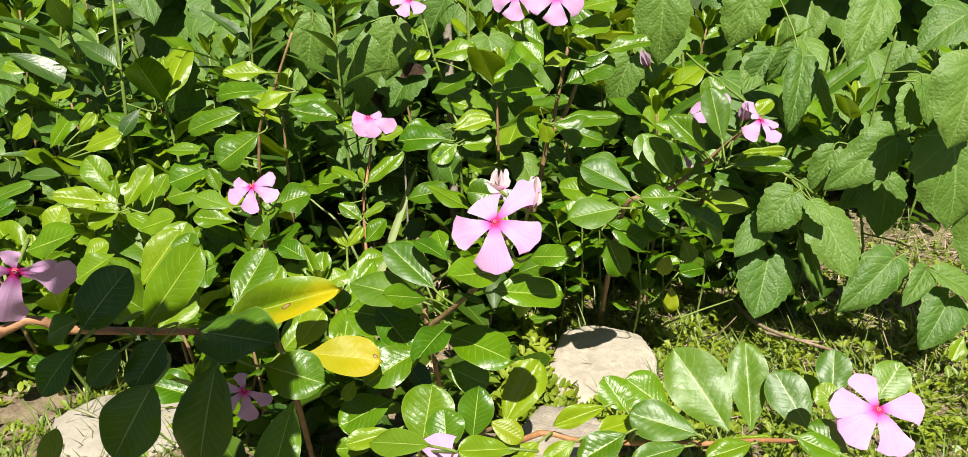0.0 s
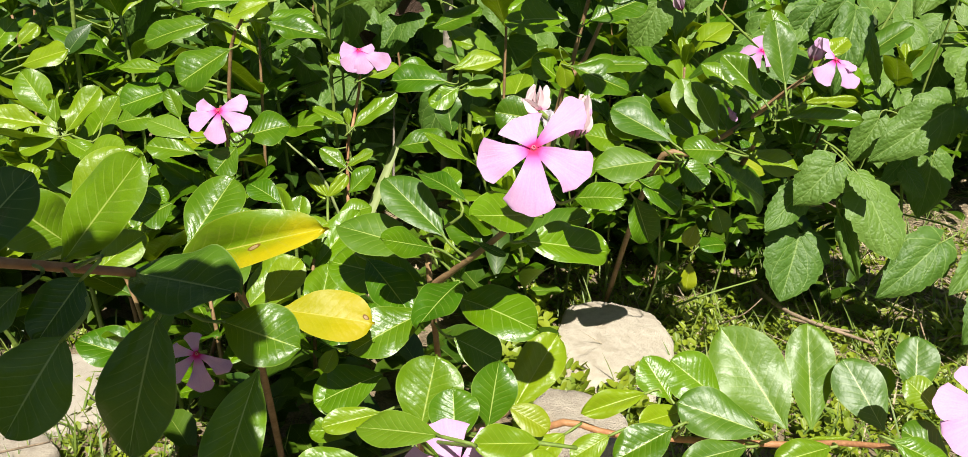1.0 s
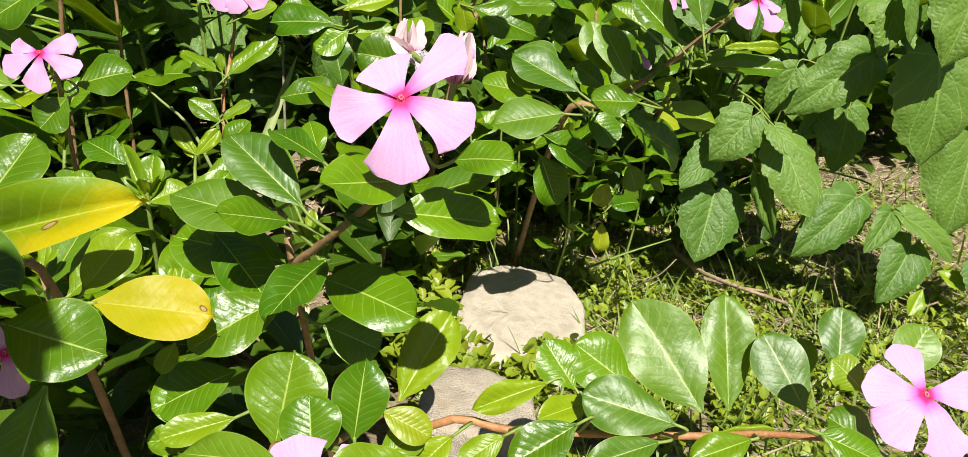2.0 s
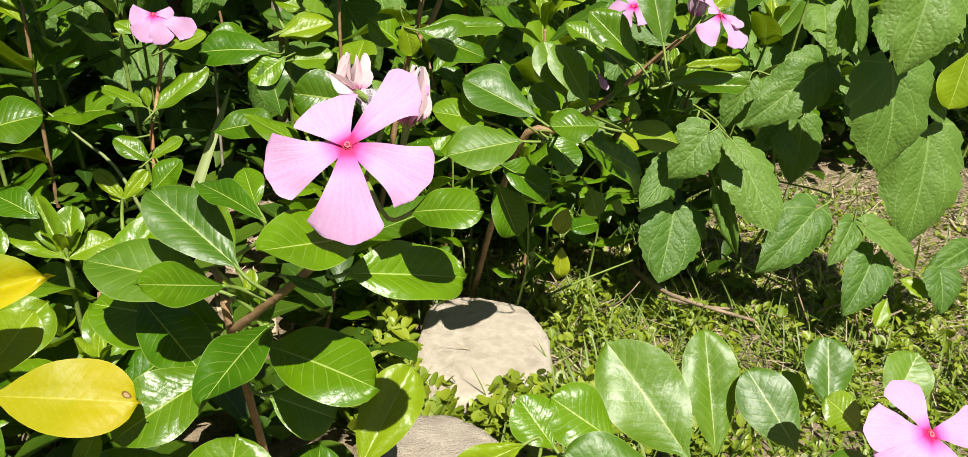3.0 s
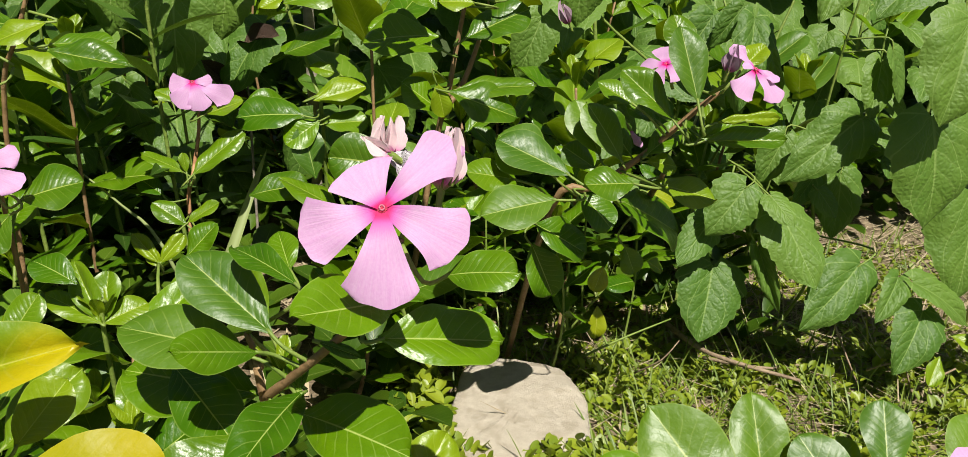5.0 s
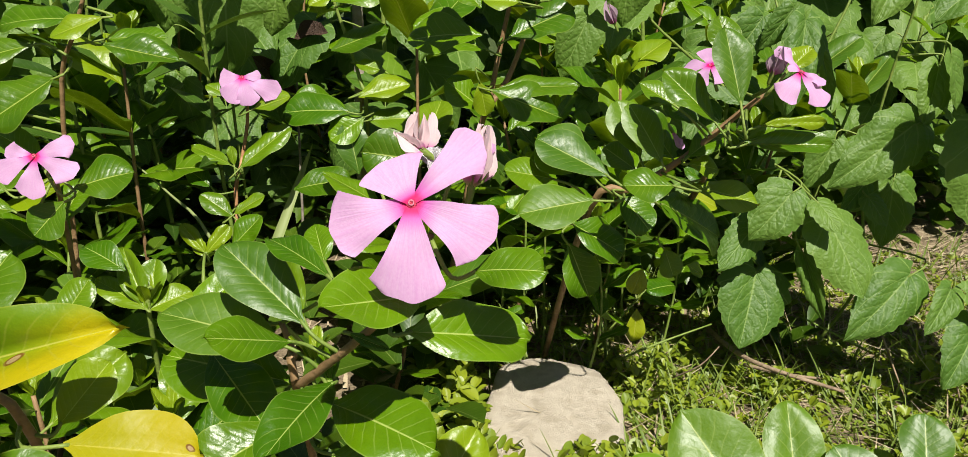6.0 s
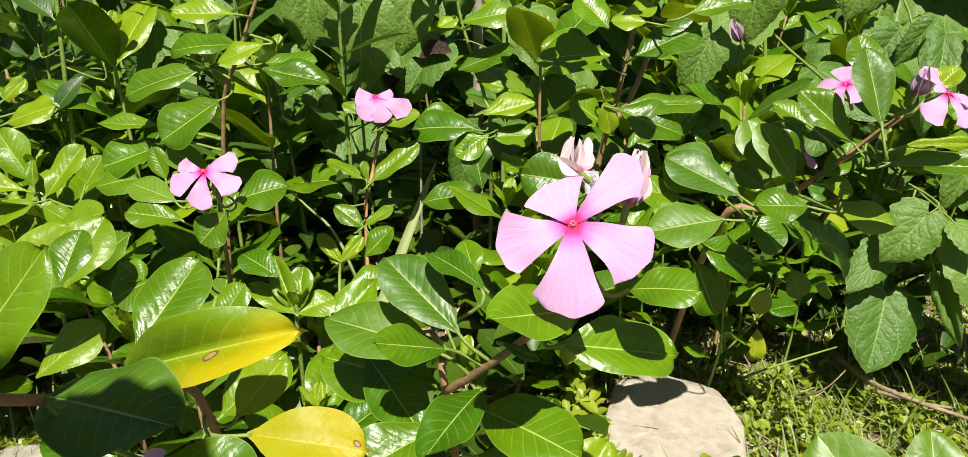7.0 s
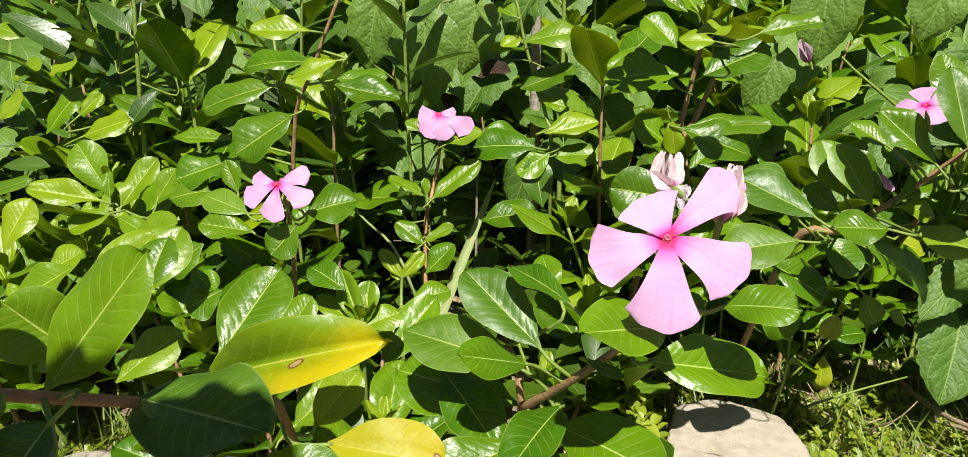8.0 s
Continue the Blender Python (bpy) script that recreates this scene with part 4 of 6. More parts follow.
plant_j = thing("periwinkle_plant", (0.0300, 0.8200, 0.0000), "upright periwinkle plant with reddish stems", "plant", "periwinkle plants")
stems = [[(0.0300, 0.8200, 0.0000), (0.0668, 0.8338, 0.2209), (0.0731, 0.8222, 0.2503), (0.0811, 0.8262, 0.2964), (0.0906, 0.8314, 0.3459)], [(0.0755, 0.8239, 0.2553), (0.0900, 0.8313, 0.2755), (0.1061, 0.8449, 0.3157)]]
for line in stems:
    stem(plant_j, line, 0.003, RED_STEM)
grown(plant_j, stems, (0.0801, 0.8000, 0.2723), (0.1446, 0.8000, 0.2759), 0.0284, (0.00, -0.60, 0.80), LEAF)
grown(plant_j, stems, (0.0729, 0.7900, 0.2719), (0.1274, 0.7850, 0.2522), 0.0438, (0.00, -0.60, 0.80), LEAF)
grown(plant_j, stems, (0.0856, 0.8000, 0.3115), (0.1379, 0.8100, 0.3365), 0.0371, (0.00, -0.60, 0.80), LEAF)
grown(plant_j, stems, (0.1259, 0.8000, 0.3459), (0.1733, 0.8000, 0.3561), 0.0261, (0.00, -0.60, 0.80), LEAF)
grown(plant_j, stems, (0.0901, 0.7800, 0.3394), (0.0622, 0.7800, 0.3402), 0.0227, (0.00, -0.60, 0.80), LEAF_FRESH)
grown(plant_j, stems, (0.0697, 0.8000, 0.3019), (0.0096, 0.8000, 0.3197), 0.0437, (0.00, -0.60, 0.80), LEAF_DEEP)
grown(plant_j, stems, (0.0586, 0.7200, 0.3609), (0.0273, 0.7300, 0.3792), 0.0267, (0.00, -0.60, 0.80), LEAF)
grown(plant_j, stems, (-0.0356, 0.8500, 0.1862), (-0.0459, 0.8600, 0.2309), 0.0287, (0.00, -0.85, 0.52), LEAF_SHEEN)
grown(plant_j, stems, (-0.0886, 0.8250, 0.1785), (-0.0400, 0.8200, 0.1930), 0.0327, (0.00, -0.60, 0.80), LEAF)
grown(plant_j, stems, (-0.0373, 0.8800, 0.2489), (0.0056, 0.8800, 0.2611), 0.0257, (0.00, -0.60, 0.80), LEAF_FRESH)
grown(plant_j, stems, (-0.0456, 0.8800, 0.2342), (-0.0955, 0.8800, 0.2471), 0.0333, (0.00, -0.60, 0.80), LEAF_DEEP)
grown(plant_j, stems, (0.0673, 0.8000, 0.2550), (0.0362, 0.8000, 0.2779), 0.0299, (0.00, -0.60, 0.80), LEAF_DEEP)
grown(plant_j, stems, (0.0631, 0.7900, 0.2785), (0.0701, 0.7900, 0.2507), 0.0170, (0.00, -0.85, 0.52), LEAF_FRESH)
grown(plant_j, stems, (0.0616, 0.7800, 0.3341), (0.0380, 0.7900, 0.3594), 0.0293, (0.00, -0.60, 0.80), LEAF_DEEP)
grown(plant_j, stems, (0.1104, 0.7800, 0.3611), (0.0920, 0.7900, 0.3903), 0.0228, (0.00, -0.85, 0.52), LEAF)
grown(plant_j, stems, (-0.0593, 0.8800, 0.3303), (-0.0099, 0.8800, 0.3437), 0.0297, (0.00, -0.60, 0.80), LEAF_FRESH)
grown(plant_j, stems, (-0.0615, 0.8900, 0.2879), (-0.0107, 0.8900, 0.3090), 0.0333, (0.00, -0.60, 0.80), LEAF)
grown(plant_j, stems, (0.0563, 0.6654, 0.3486), (0.0794, 0.6760, 0.3566), 0.0139, (0.00, -0.60, 0.80), LEAF_FRESH)
grown(plant_j, stems, (0.0610, 0.7527, 0.3167), (0.0051, 0.7532, 0.3171), 0.0403, (0.00, -0.60, 0.80), LEAF_DEEP)
grown(plant_j, stems, (0.0873, 0.6722, 0.3960), (0.1189, 0.6831, 0.4043), 0.0221, (0.00, -0.60, 0.80), LEAF_FRESH)
grown(plant_j, stems, (0.0780, 0.6717, 0.3727), (0.1144, 0.6900, 0.3864), 0.0241, (0.00, -0.60, 0.80), LEAF)
grown(plant_j, stems, (-0.0316, 0.8098, 0.2609), (0.0096, 0.8218, 0.2699), 0.0207, (0.00, -0.60, 0.80), LEAF_FRESH)

plant_f = thing("periwinkle_plant", (0.1400, 0.8500, 0.0000), "leaning periwinkle plant with pink and withered flowers", "plant", "periwinkle plants")
stems = [[(0.1400, 0.8500, 0.0000), (0.1332, 0.6842, 0.2078), (0.1584, 0.6703, 0.2273), (0.1900, 0.6683, 0.2499), (0.2176, 0.6584, 0.2806), (0.2333, 0.6537, 0.2963)], [(0.2143, 0.7158, 0.2032), (0.2095, 0.6748, 0.2374)]]
for line in stems:
    stem(plant_f, line, 0.0028, RED_STEM)
grown(plant_f, stems, (0.1337, 0.6400, 0.2441), (0.0895, 0.6600, 0.2635), 0.0317, (0.00, -0.60, 0.80), LEAF_SHEEN)
grown(plant_f, stems, (0.1030, 0.6600, 0.2361), (0.0700, 0.6550, 0.2435), 0.0256, (0.00, -0.60, 0.80), LEAF)
grown(plant_f, stems, (0.1235, 0.6300, 0.2314), (0.0753, 0.6200, 0.2263), 0.0337, (0.00, -0.60, 0.80), LEAF_SHEEN)
grown(plant_f, stems, (0.1642, 0.6800, 0.2474), (0.1500, 0.7000, 0.2822), 0.0292, (0.00, -0.85, 0.52), LEAF_SHEEN)
grown(plant_f, stems, (0.1859, 0.6800, 0.2474), (0.1639, 0.6900, 0.2763), 0.0208, (0.00, -0.85, 0.52), LEAF)
grown(plant_f, stems, (0.1646, 0.6900, 0.2358), (0.1435, 0.7000, 0.2494), 0.0243, (0.00, -0.60, 0.80), LEAF_SHEEN)
grown(plant_f, stems, (0.1692, 0.6200, 0.2440), (0.1362, 0.6150, 0.2456), 0.0252, (0.00, -0.60, 0.80), LEAF)
grown(plant_f, stems, (0.1462, 0.6550, 0.2269), (0.1659, 0.6400, 0.2093), 0.0254, (0.00, -0.60, 0.80), LEAF_DEEP)
grown(plant_f, stems, (0.1789, 0.6700, 0.2181), (0.2372, 0.7000, 0.1852), 0.0493, (0.00, -0.60, 0.80), LEAF_DEEP)
grown(plant_f, stems, (0.1154, 0.6500, 0.2096), (0.1519, 0.6500, 0.1885), 0.0322, (0.00, -0.60, 0.80), LEAF_DEEP)
grown(plant_f, stems, (0.1163, 0.6600, 0.1923), (0.1337, 0.6600, 0.1531), 0.0287, (0.00, -0.85, 0.52), LEAF_DEEP)
grown(plant_f, stems, (0.1989, 0.6800, 0.2281), (0.2488, 0.6700, 0.2203), 0.0235, (0.00, -0.60, 0.80), LEAF_FRESH)
grown(plant_f, stems, (0.2125, 0.6300, 0.2681), (0.2653, 0.6250, 0.2692), 0.0180, (0.00, -0.60, 0.80), LEAF)
grown(plant_f, stems, (0.2172, 0.6450, 0.2662), (0.2521, 0.6500, 0.2740), 0.0132, (0.00, -0.60, 0.80), LEAF_DEEP)
grown(plant_f, stems, (0.1892, 0.6600, 0.2519), (0.2192, 0.6700, 0.2725), 0.0197, (0.00, -0.60, 0.80), LEAF_DEEP)
grown(plant_f, stems, (0.1929, 0.6300, 0.2810), (0.1621, 0.6450, 0.3098), 0.0227, (-0.10, -0.70, 0.70), LEAF)
grown(plant_f, stems, (0.1774, 0.6600, 0.2852), (0.1551, 0.6700, 0.2975), 0.0186, (0.00, -0.60, 0.80), LEAF)
grown(plant_f, stems, (0.1937, 0.6600, 0.2749), (0.1750, 0.6650, 0.2848), 0.0181, (0.00, -0.60, 0.80), LEAF_DEEP)
grown(plant_f, stems, (0.2166, 0.6250, 0.2802), (0.2563, 0.6200, 0.2851), 0.0087, (0.00, -0.60, 0.80), LEAF_FRESH)
grown(plant_f, stems, (0.2006, 0.6150, 0.2940), (0.1905, 0.6300, 0.3371), 0.0237, (0.00, -0.94, 0.33), LEAF_SHEEN)
grown(plant_f, stems, (0.2011, 0.6400, 0.3162), (0.1941, 0.6500, 0.3421), 0.0207, (0.00, -0.94, 0.33), LEAF)
grown(plant_f, stems, (0.2229, 0.6100, 0.3154), (0.2379, 0.6150, 0.3283), 0.0141, (0.00, -0.60, 0.80), LEAF_FRESH)
grown(plant_f, stems, (0.2024, 0.7200, 0.1670), (0.2108, 0.7150, 0.1453), 0.0203, (0.00, -0.85, 0.52), LEAF_FRESH)
grown(plant_f, stems, (0.1938, 0.7400, 0.1425), (0.1857, 0.7350, 0.1224), 0.0166, (0.00, -0.85, 0.52), LEAF_LIME)
grown(plant_f, stems, (0.2195, 0.8250, 0.0683), (0.2189, 0.8200, 0.0358), 0.0189, (0.00, -0.85, 0.52), LEAF_LIME)
grown(plant_f, stems, (0.2252, 0.7300, 0.1500), (0.2401, 0.7300, 0.1416), 0.0143, (0.00, -0.60, 0.80), LEAF_FRESH)
grown(plant_f, stems, (0.1896, 0.6600, 0.2478), (0.2122, 0.6600, 0.2453), 0.0172, (0.00, -0.60, 0.80), LEAF_FRESH)
grown(plant_f, stems, (0.2190, 0.7300, 0.2068), (0.2436, 0.7300, 0.1977), 0.0182, (0.00, -0.60, 0.80), LEAF_LIME)
grown(plant_f, stems, (0.1730, 0.6600, 0.2484), (0.1534, 0.6800, 0.2846), 0.0266, (0.10, -0.75, 0.60), LEAF_SHEEN)
grown(plant_f, stems, (0.1235, 0.6600, 0.2428), (0.0932, 0.6700, 0.2644), 0.0470, (0.00, -0.60, 0.80), LEAF_SHEEN)

plant_g = thing("periwinkle_plant", (-0.0500, 0.5000, 0.0000), "creeping periwinkle runner with large glossy leaves", "plant", "periwinkle plants")
stems = [[(-0.0500, 0.5000, 0.0000), (0.0320, 0.4495, 0.1198), (0.0780, 0.4412, 0.1241), (0.1566, 0.4251, 0.1345), (0.1838, 0.4135, 0.1454), (0.2107, 0.3965, 0.1560)]]
for line in stems:
    stem(plant_g, line, 0.0024, RUNNER)
grown(plant_g, stems, (0.1833, 0.4700, 0.1137), (0.1481, 0.5120, 0.1589), 0.0457, (-0.20, -0.74, 0.64), LEAF_SHEEN)
grown(plant_g, stems, (0.2010, 0.4750, 0.1102), (0.2022, 0.5120, 0.1653), 0.0298, (-0.10, -0.74, 0.64), LEAF_SHEEN)
grown(plant_g, stems, (0.2354, 0.4600, 0.1221), (0.2167, 0.4880, 0.1543), 0.0305, (-0.20, -0.74, 0.64), LEAF_SHEEN)
grown(plant_g, stems, (0.2444, 0.4800, 0.1295), (0.2418, 0.4950, 0.1469), 0.0180, (-0.20, -0.74, 0.64), LEAF)
grown(plant_g, stems, (0.2510, 0.4650, 0.1421), (0.2582, 0.4880, 0.1714), 0.0243, (-0.20, -0.74, 0.64), LEAF_SHEEN)
grown(plant_g, stems, (0.2419, 0.4320, 0.1563), (0.2271, 0.4400, 0.1696), 0.0185, (-0.20, -0.74, 0.64), LEAF_FRESH)
grown(plant_g, stems, (0.2767, 0.4550, 0.1496), (0.2978, 0.4700, 0.1705), 0.0255, (-0.20, -0.74, 0.64), LEAF_SHEEN)
grown(plant_g, stems, (0.1457, 0.4190, 0.1459), (0.1021, 0.4320, 0.1543), 0.0280, (0.00, -0.60, 0.80), LEAF_SHEEN)
grown(plant_g, stems, (0.1340, 0.4500, 0.1436), (0.1040, 0.4620, 0.1622), 0.0305, (0.00, -0.60, 0.80), LEAF_DEEP)
grown(plant_g, stems, (0.1040, 0.4470, 0.1451), (0.0892, 0.4620, 0.1634), 0.0238, (0.00, -0.60, 0.80), LEAF_DEEP)
grown(plant_g, stems, (0.0902, 0.4470, 0.1486), (0.0528, 0.4380, 0.1402), 0.0143, (0.00, -0.60, 0.80), LEAF_FRESH)
grown(plant_g, stems, (0.1119, 0.4450, 0.1399), (0.0826, 0.4300, 0.1400), 0.0147, (0.00, -0.60, 0.80), LEAF_FRESH)
grown(plant_g, stems, (0.0995, 0.4200, 0.1458), (0.0671, 0.4080, 0.1319), 0.0225, (0.00, -0.60, 0.80), LEAF)
grown(plant_g, stems, (0.1378, 0.4140, 0.1406), (0.1002, 0.4020, 0.1374), 0.0161, (0.00, -0.60, 0.80), LEAF_SHEEN)
grown(plant_g, stems, (0.1776, 0.4080, 0.1470), (0.1466, 0.4000, 0.1417), 0.0168, (0.00, -0.60, 0.80), LEAF_FRESH)
grown(plant_g, stems, (0.1673, 0.4200, 0.1410), (0.1952, 0.4200, 0.1414), 0.0066, (0.00, -0.60, 0.80), LEAF_FRESH)
grown(plant_g, stems, (0.2345, 0.4000, 0.1464), (0.2112, 0.4100, 0.1589), 0.0243, (0.00, -0.60, 0.80), LEAF)
grown(plant_g, stems, (0.1953, 0.3900, 0.1651), (0.2202, 0.3800, 0.1575), 0.0182, (0.00, -0.60, 0.80), LEAF_DEEP)
grown(plant_g, stems, (0.0430, 0.4200, 0.1391), (0.0270, 0.4100, 0.1297), 0.0132, (0.00, -0.60, 0.80), LEAF_FRESH)
grown(plant_g, stems, (0.0667, 0.4200, 0.1395), (0.0452, 0.4100, 0.1310), 0.0143, (0.00, -0.60, 0.80), LEAF_FRESH)

plant_i = thing("narrow_leaved_plant", (-0.4200, 0.8600, 0.0000), "plant with long narrow leaves", "plant")
stems = [[(-0.4200, 0.8600, 0.0000), (-0.3948, 0.8220, 0.2342), (-0.3880, 0.8129, 0.2978), (-0.3857, 0.8147, 0.3624), (-0.3906, 0.8319, 0.4113)]]
for line in stems:
    stem(plant_i, line, 0.0024, GREEN_STEM)
grown(plant_i, stems, (-0.4968, 0.8000, 0.3474), (-0.4102, 0.8000, 0.3108), 0.0249, (0.00, -0.60, 0.80), LEAF_SLIM)
grown(plant_i, stems, (-0.4612, 0.8000, 0.2976), (-0.4290, 0.8000, 0.3150), 0.0283, (0.00, -0.60, 0.80), LEAF_FRESH)
grown(plant_i, stems, (-0.4249, 0.7800, 0.2489), (-0.3810, 0.7800, 0.2661), 0.0292, (0.00, -0.60, 0.80), LEAF_FRESH)
grown(plant_i, stems, (-0.3930, 0.8000, 0.2569), (-0.3738, 0.8100, 0.2870), 0.0188, (0.00, -0.85, 0.52), LEAF_SLIM)
grown(plant_i, stems, (-0.3834, 0.8000, 0.3328), (-0.4282, 0.8100, 0.3626), 0.0224, (0.00, -0.60, 0.80), LEAF_SLIM)
grown(plant_i, stems, (-0.4114, 0.8200, 0.3078), (-0.4276, 0.8300, 0.3524), 0.0145, (0.00, -0.85, 0.52), LEAF_DEEP)
grown(plant_i, stems, (-0.3940, 0.8100, 0.3291), (-0.3853, 0.8200, 0.3614), 0.0139, (0.00, -0.85, 0.52), LEAF_SLIM)
grown(plant_i, stems, (-0.3634, 0.8300, 0.2917), (-0.3637, 0.8400, 0.3395), 0.0182, (0.00, -0.85, 0.52), LEAF_DEEP)
grown(plant_i, stems, (-0.4987, 0.7800, 0.2621), (-0.4727, 0.7800, 0.2806), 0.0350, (0.00, -0.60, 0.80), LEAF_FRESH)
grown(plant_i, stems, (-0.4719, 0.8000, 0.2460), (-0.4416, 0.8100, 0.2866), 0.0229, (0.00, -0.85, 0.52), LEAF_DEEP)
grown(plant_i, stems, (-0.4312, 0.7900, 0.2656), (-0.4148, 0.8000, 0.2837), 0.0160, (0.00, -0.85, 0.52), LEAF_FRESH)
grown(plant_i, stems, (-0.4364, 0.7500, 0.2286), (-0.4814, 0.7500, 0.2309), 0.0173, (0.00, -0.60, 0.80), LEAF_SLIM)
grown(plant_i, stems, (-0.3830, 0.8200, 0.2985), (-0.3725, 0.8300, 0.3297), 0.0131, (0.00, -0.85, 0.52), LEAF_SLIM)
grown(plant_i, stems, (-0.3895, 0.8200, 0.2660), (-0.4255, 0.8300, 0.2800), 0.0147, (0.00, -0.60, 0.80), LEAF_SLIM)
grown(plant_i, stems, (-0.4796, 0.8000, 0.2522), (-0.5055, 0.8100, 0.2798), 0.0158, (0.00, -0.85, 0.52), LEAF_DEEP)
grown(plant_i, stems, (-0.4787, 0.8000, 0.3286), (-0.5040, 0.8000, 0.3382), 0.0214, (0.00, -0.60, 0.80), LEAF_FRESH)
grown(plant_i, stems, (-0.5264, 0.8400, 0.2871), (-0.5005, 0.8500, 0.3037), 0.0275, (0.00, -0.60, 0.80), LEAF_FRESH)

plant_h = thing("broad_leaved_shrub", (0.4400, 0.8400, 0.0000), "shrub with broad toothed matt green leaves", "shrub", "shrubs behind the bed")
stems = [[(0.4400, 0.8900, 0.0000), (0.4560, 0.8650, 0.0846), (0.4359, 0.8600, 0.1826), (0.4360, 0.8550, 0.2681), (0.4371, 0.8350, 0.3585)], [(0.4560, 0.8650, 0.0846), (0.3780, 0.8500, 0.1770), (0.3334, 0.8338, 0.2059)]]
for line in stems:
    stem(plant_h, line, 0.0018, GREEN_STEM)
grown(plant_h, stems, (0.4853, 0.7800, 0.2571), (0.4975, 0.7520, 0.1620), 0.0995, (0.05, -0.80, 0.60), LEAF_BROAD)
grown(plant_h, stems, (0.5575, 0.8000, 0.1969), (0.5441, 0.7570, 0.0900), 0.0928, (0.05, -0.80, 0.60), LEAF_BROAD)
grown(plant_h, stems, (0.4477, 0.8200, 0.2481), (0.3727, 0.8000, 0.1968), 0.0546, (0.00, -0.85, 0.52), LEAF_BROAD)
grown(plant_h, stems, (0.4006, 0.8600, 0.2241), (0.3774, 0.8500, 0.1767), 0.0379, (0.00, -0.85, 0.52), LEAF_BROAD)
grown(plant_h, stems, (0.3369, 0.8000, 0.1907), (0.3009, 0.7850, 0.1508), 0.0502, (-0.10, -0.85, 0.52), LEAF_BROAD)
grown(plant_h, stems, (0.3551, 0.7900, 0.1847), (0.3684, 0.7650, 0.1657), 0.0276, (0.05, -0.80, 0.60), LEAF_BROAD)
grown(plant_h, stems, (0.3718, 0.8000, 0.1661), (0.4003, 0.7600, 0.1088), 0.0606, (0.05, -0.80, 0.60), LEAF_BROAD)
grown(plant_h, stems, (0.4715, 0.8700, 0.1859), (0.4673, 0.8500, 0.1193), 0.0533, (0.00, -0.85, 0.52), LEAF_BROAD)
grown(plant_h, stems, (0.4315, 0.8500, 0.1859), (0.4086, 0.8400, 0.1576), 0.0219, (0.00, -0.85, 0.52), LEAF_BROAD)
grown(plant_h, stems, (0.4309, 0.8400, 0.1752), (0.4436, 0.8200, 0.1542), 0.0275, (0.05, -0.80, 0.60), LEAF_BROAD)
grown(plant_h, stems, (0.4534, 0.7900, 0.1190), (0.3907, 0.7550, 0.0707), 0.0527, (0.05, -0.80, 0.60), LEAF_BROAD)
grown(plant_h, stems, (0.4791, 0.7700, 0.1132), (0.4478, 0.7400, 0.0852), 0.0271, (0.05, -0.80, 0.60), LEAF_BROAD)
grown(plant_h, stems, (0.4906, 0.7650, 0.1101), (0.5589, 0.7500, 0.0763), 0.0355, (0.00, -0.60, 0.80), LEAF_BROAD)
grown(plant_h, stems, (0.5071, 0.7650, 0.0820), (0.4713, 0.7300, 0.0380), 0.0511, (0.05, -0.80, 0.60), LEAF_BROAD)
grown(plant_h, stems, (0.5795, 0.7600, 0.0669), (0.5788, 0.7350, 0.0321), 0.0429, (0.05, -0.80, 0.60), LEAF_BROAD)
grown(plant_h, stems, (0.6342, 0.7900, 0.0743), (0.5767, 0.7700, 0.0580), 0.0290, (0.00, -0.60, 0.80), LEAF_BROAD)
grown(plant_h, stems, (0.5459, 0.7700, 0.0535), (0.5733, 0.7550, 0.0402), 0.0208, (0.00, -0.60, 0.80), LEAF_FRESH)
grown(plant_h, stems, (0.5223, 0.7500, 0.0427), (0.5041, 0.7350, 0.0206), 0.0184, (0.05, -0.80, 0.60), LEAF_FRESH)
grown(plant_h, stems, (0.3567, 0.8000, 0.1345), (0.3769, 0.7800, 0.0729), 0.0197, (-0.50, -0.70, 0.40), LEAF_BROAD)
grown(plant_h, stems, (0.4641, 0.8300, 0.2981), (0.4505, 0.8100, 0.2485), 0.0358, (0.00, -0.85, 0.52), LEAF_BROAD)
grown(plant_h, stems, (0.4645, 0.8200, 0.3079), (0.4777, 0.8100, 0.2625), 0.0409, (0.50, -0.70, 0.40), LEAF_BROAD)
grown(plant_h, stems, (0.5302, 0.7900, 0.2311), (0.5572, 0.7750, 0.2092), 0.0287, (0.05, -0.80, 0.60), LEAF_BROAD)
grown(plant_h, stems, (0.3297, 0.8280, 0.1057), (0.3097, 0.7920, 0.0434), 0.0707, (0.05, -0.80, 0.60), LEAF_BROAD)
grown(plant_h, stems, (0.3200, 0.8200, 0.1567), (0.2781, 0.7870, 0.1238), 0.0362, (0.05, -0.80, 0.60), LEAF_BROAD)
grown(plant_h, stems, (0.5578, 0.7800, 0.2693), (0.5492, 0.7750, 0.2191), 0.0454, (0.00, -0.85, 0.52), LEAF_FRESH)
grown(plant_h, stems, (0.4715, 0.7450, 0.3385), (0.4516, 0.7150, 0.2620), 0.0763, (0.00, -0.85, 0.52), LEAF_BROAD)
grown(plant_h, stems, (0.3971, 0.8000, 0.3965), (0.3646, 0.7620, 0.3385), 0.0497, (0.05, -0.80, 0.60), LEAF_BROAD)
grown(plant_h, stems, (0.3478, 0.8500, 0.3298), (0.3326, 0.8120, 0.2576), 0.0385, (0.05, -0.80, 0.60), LEAF_BROAD)
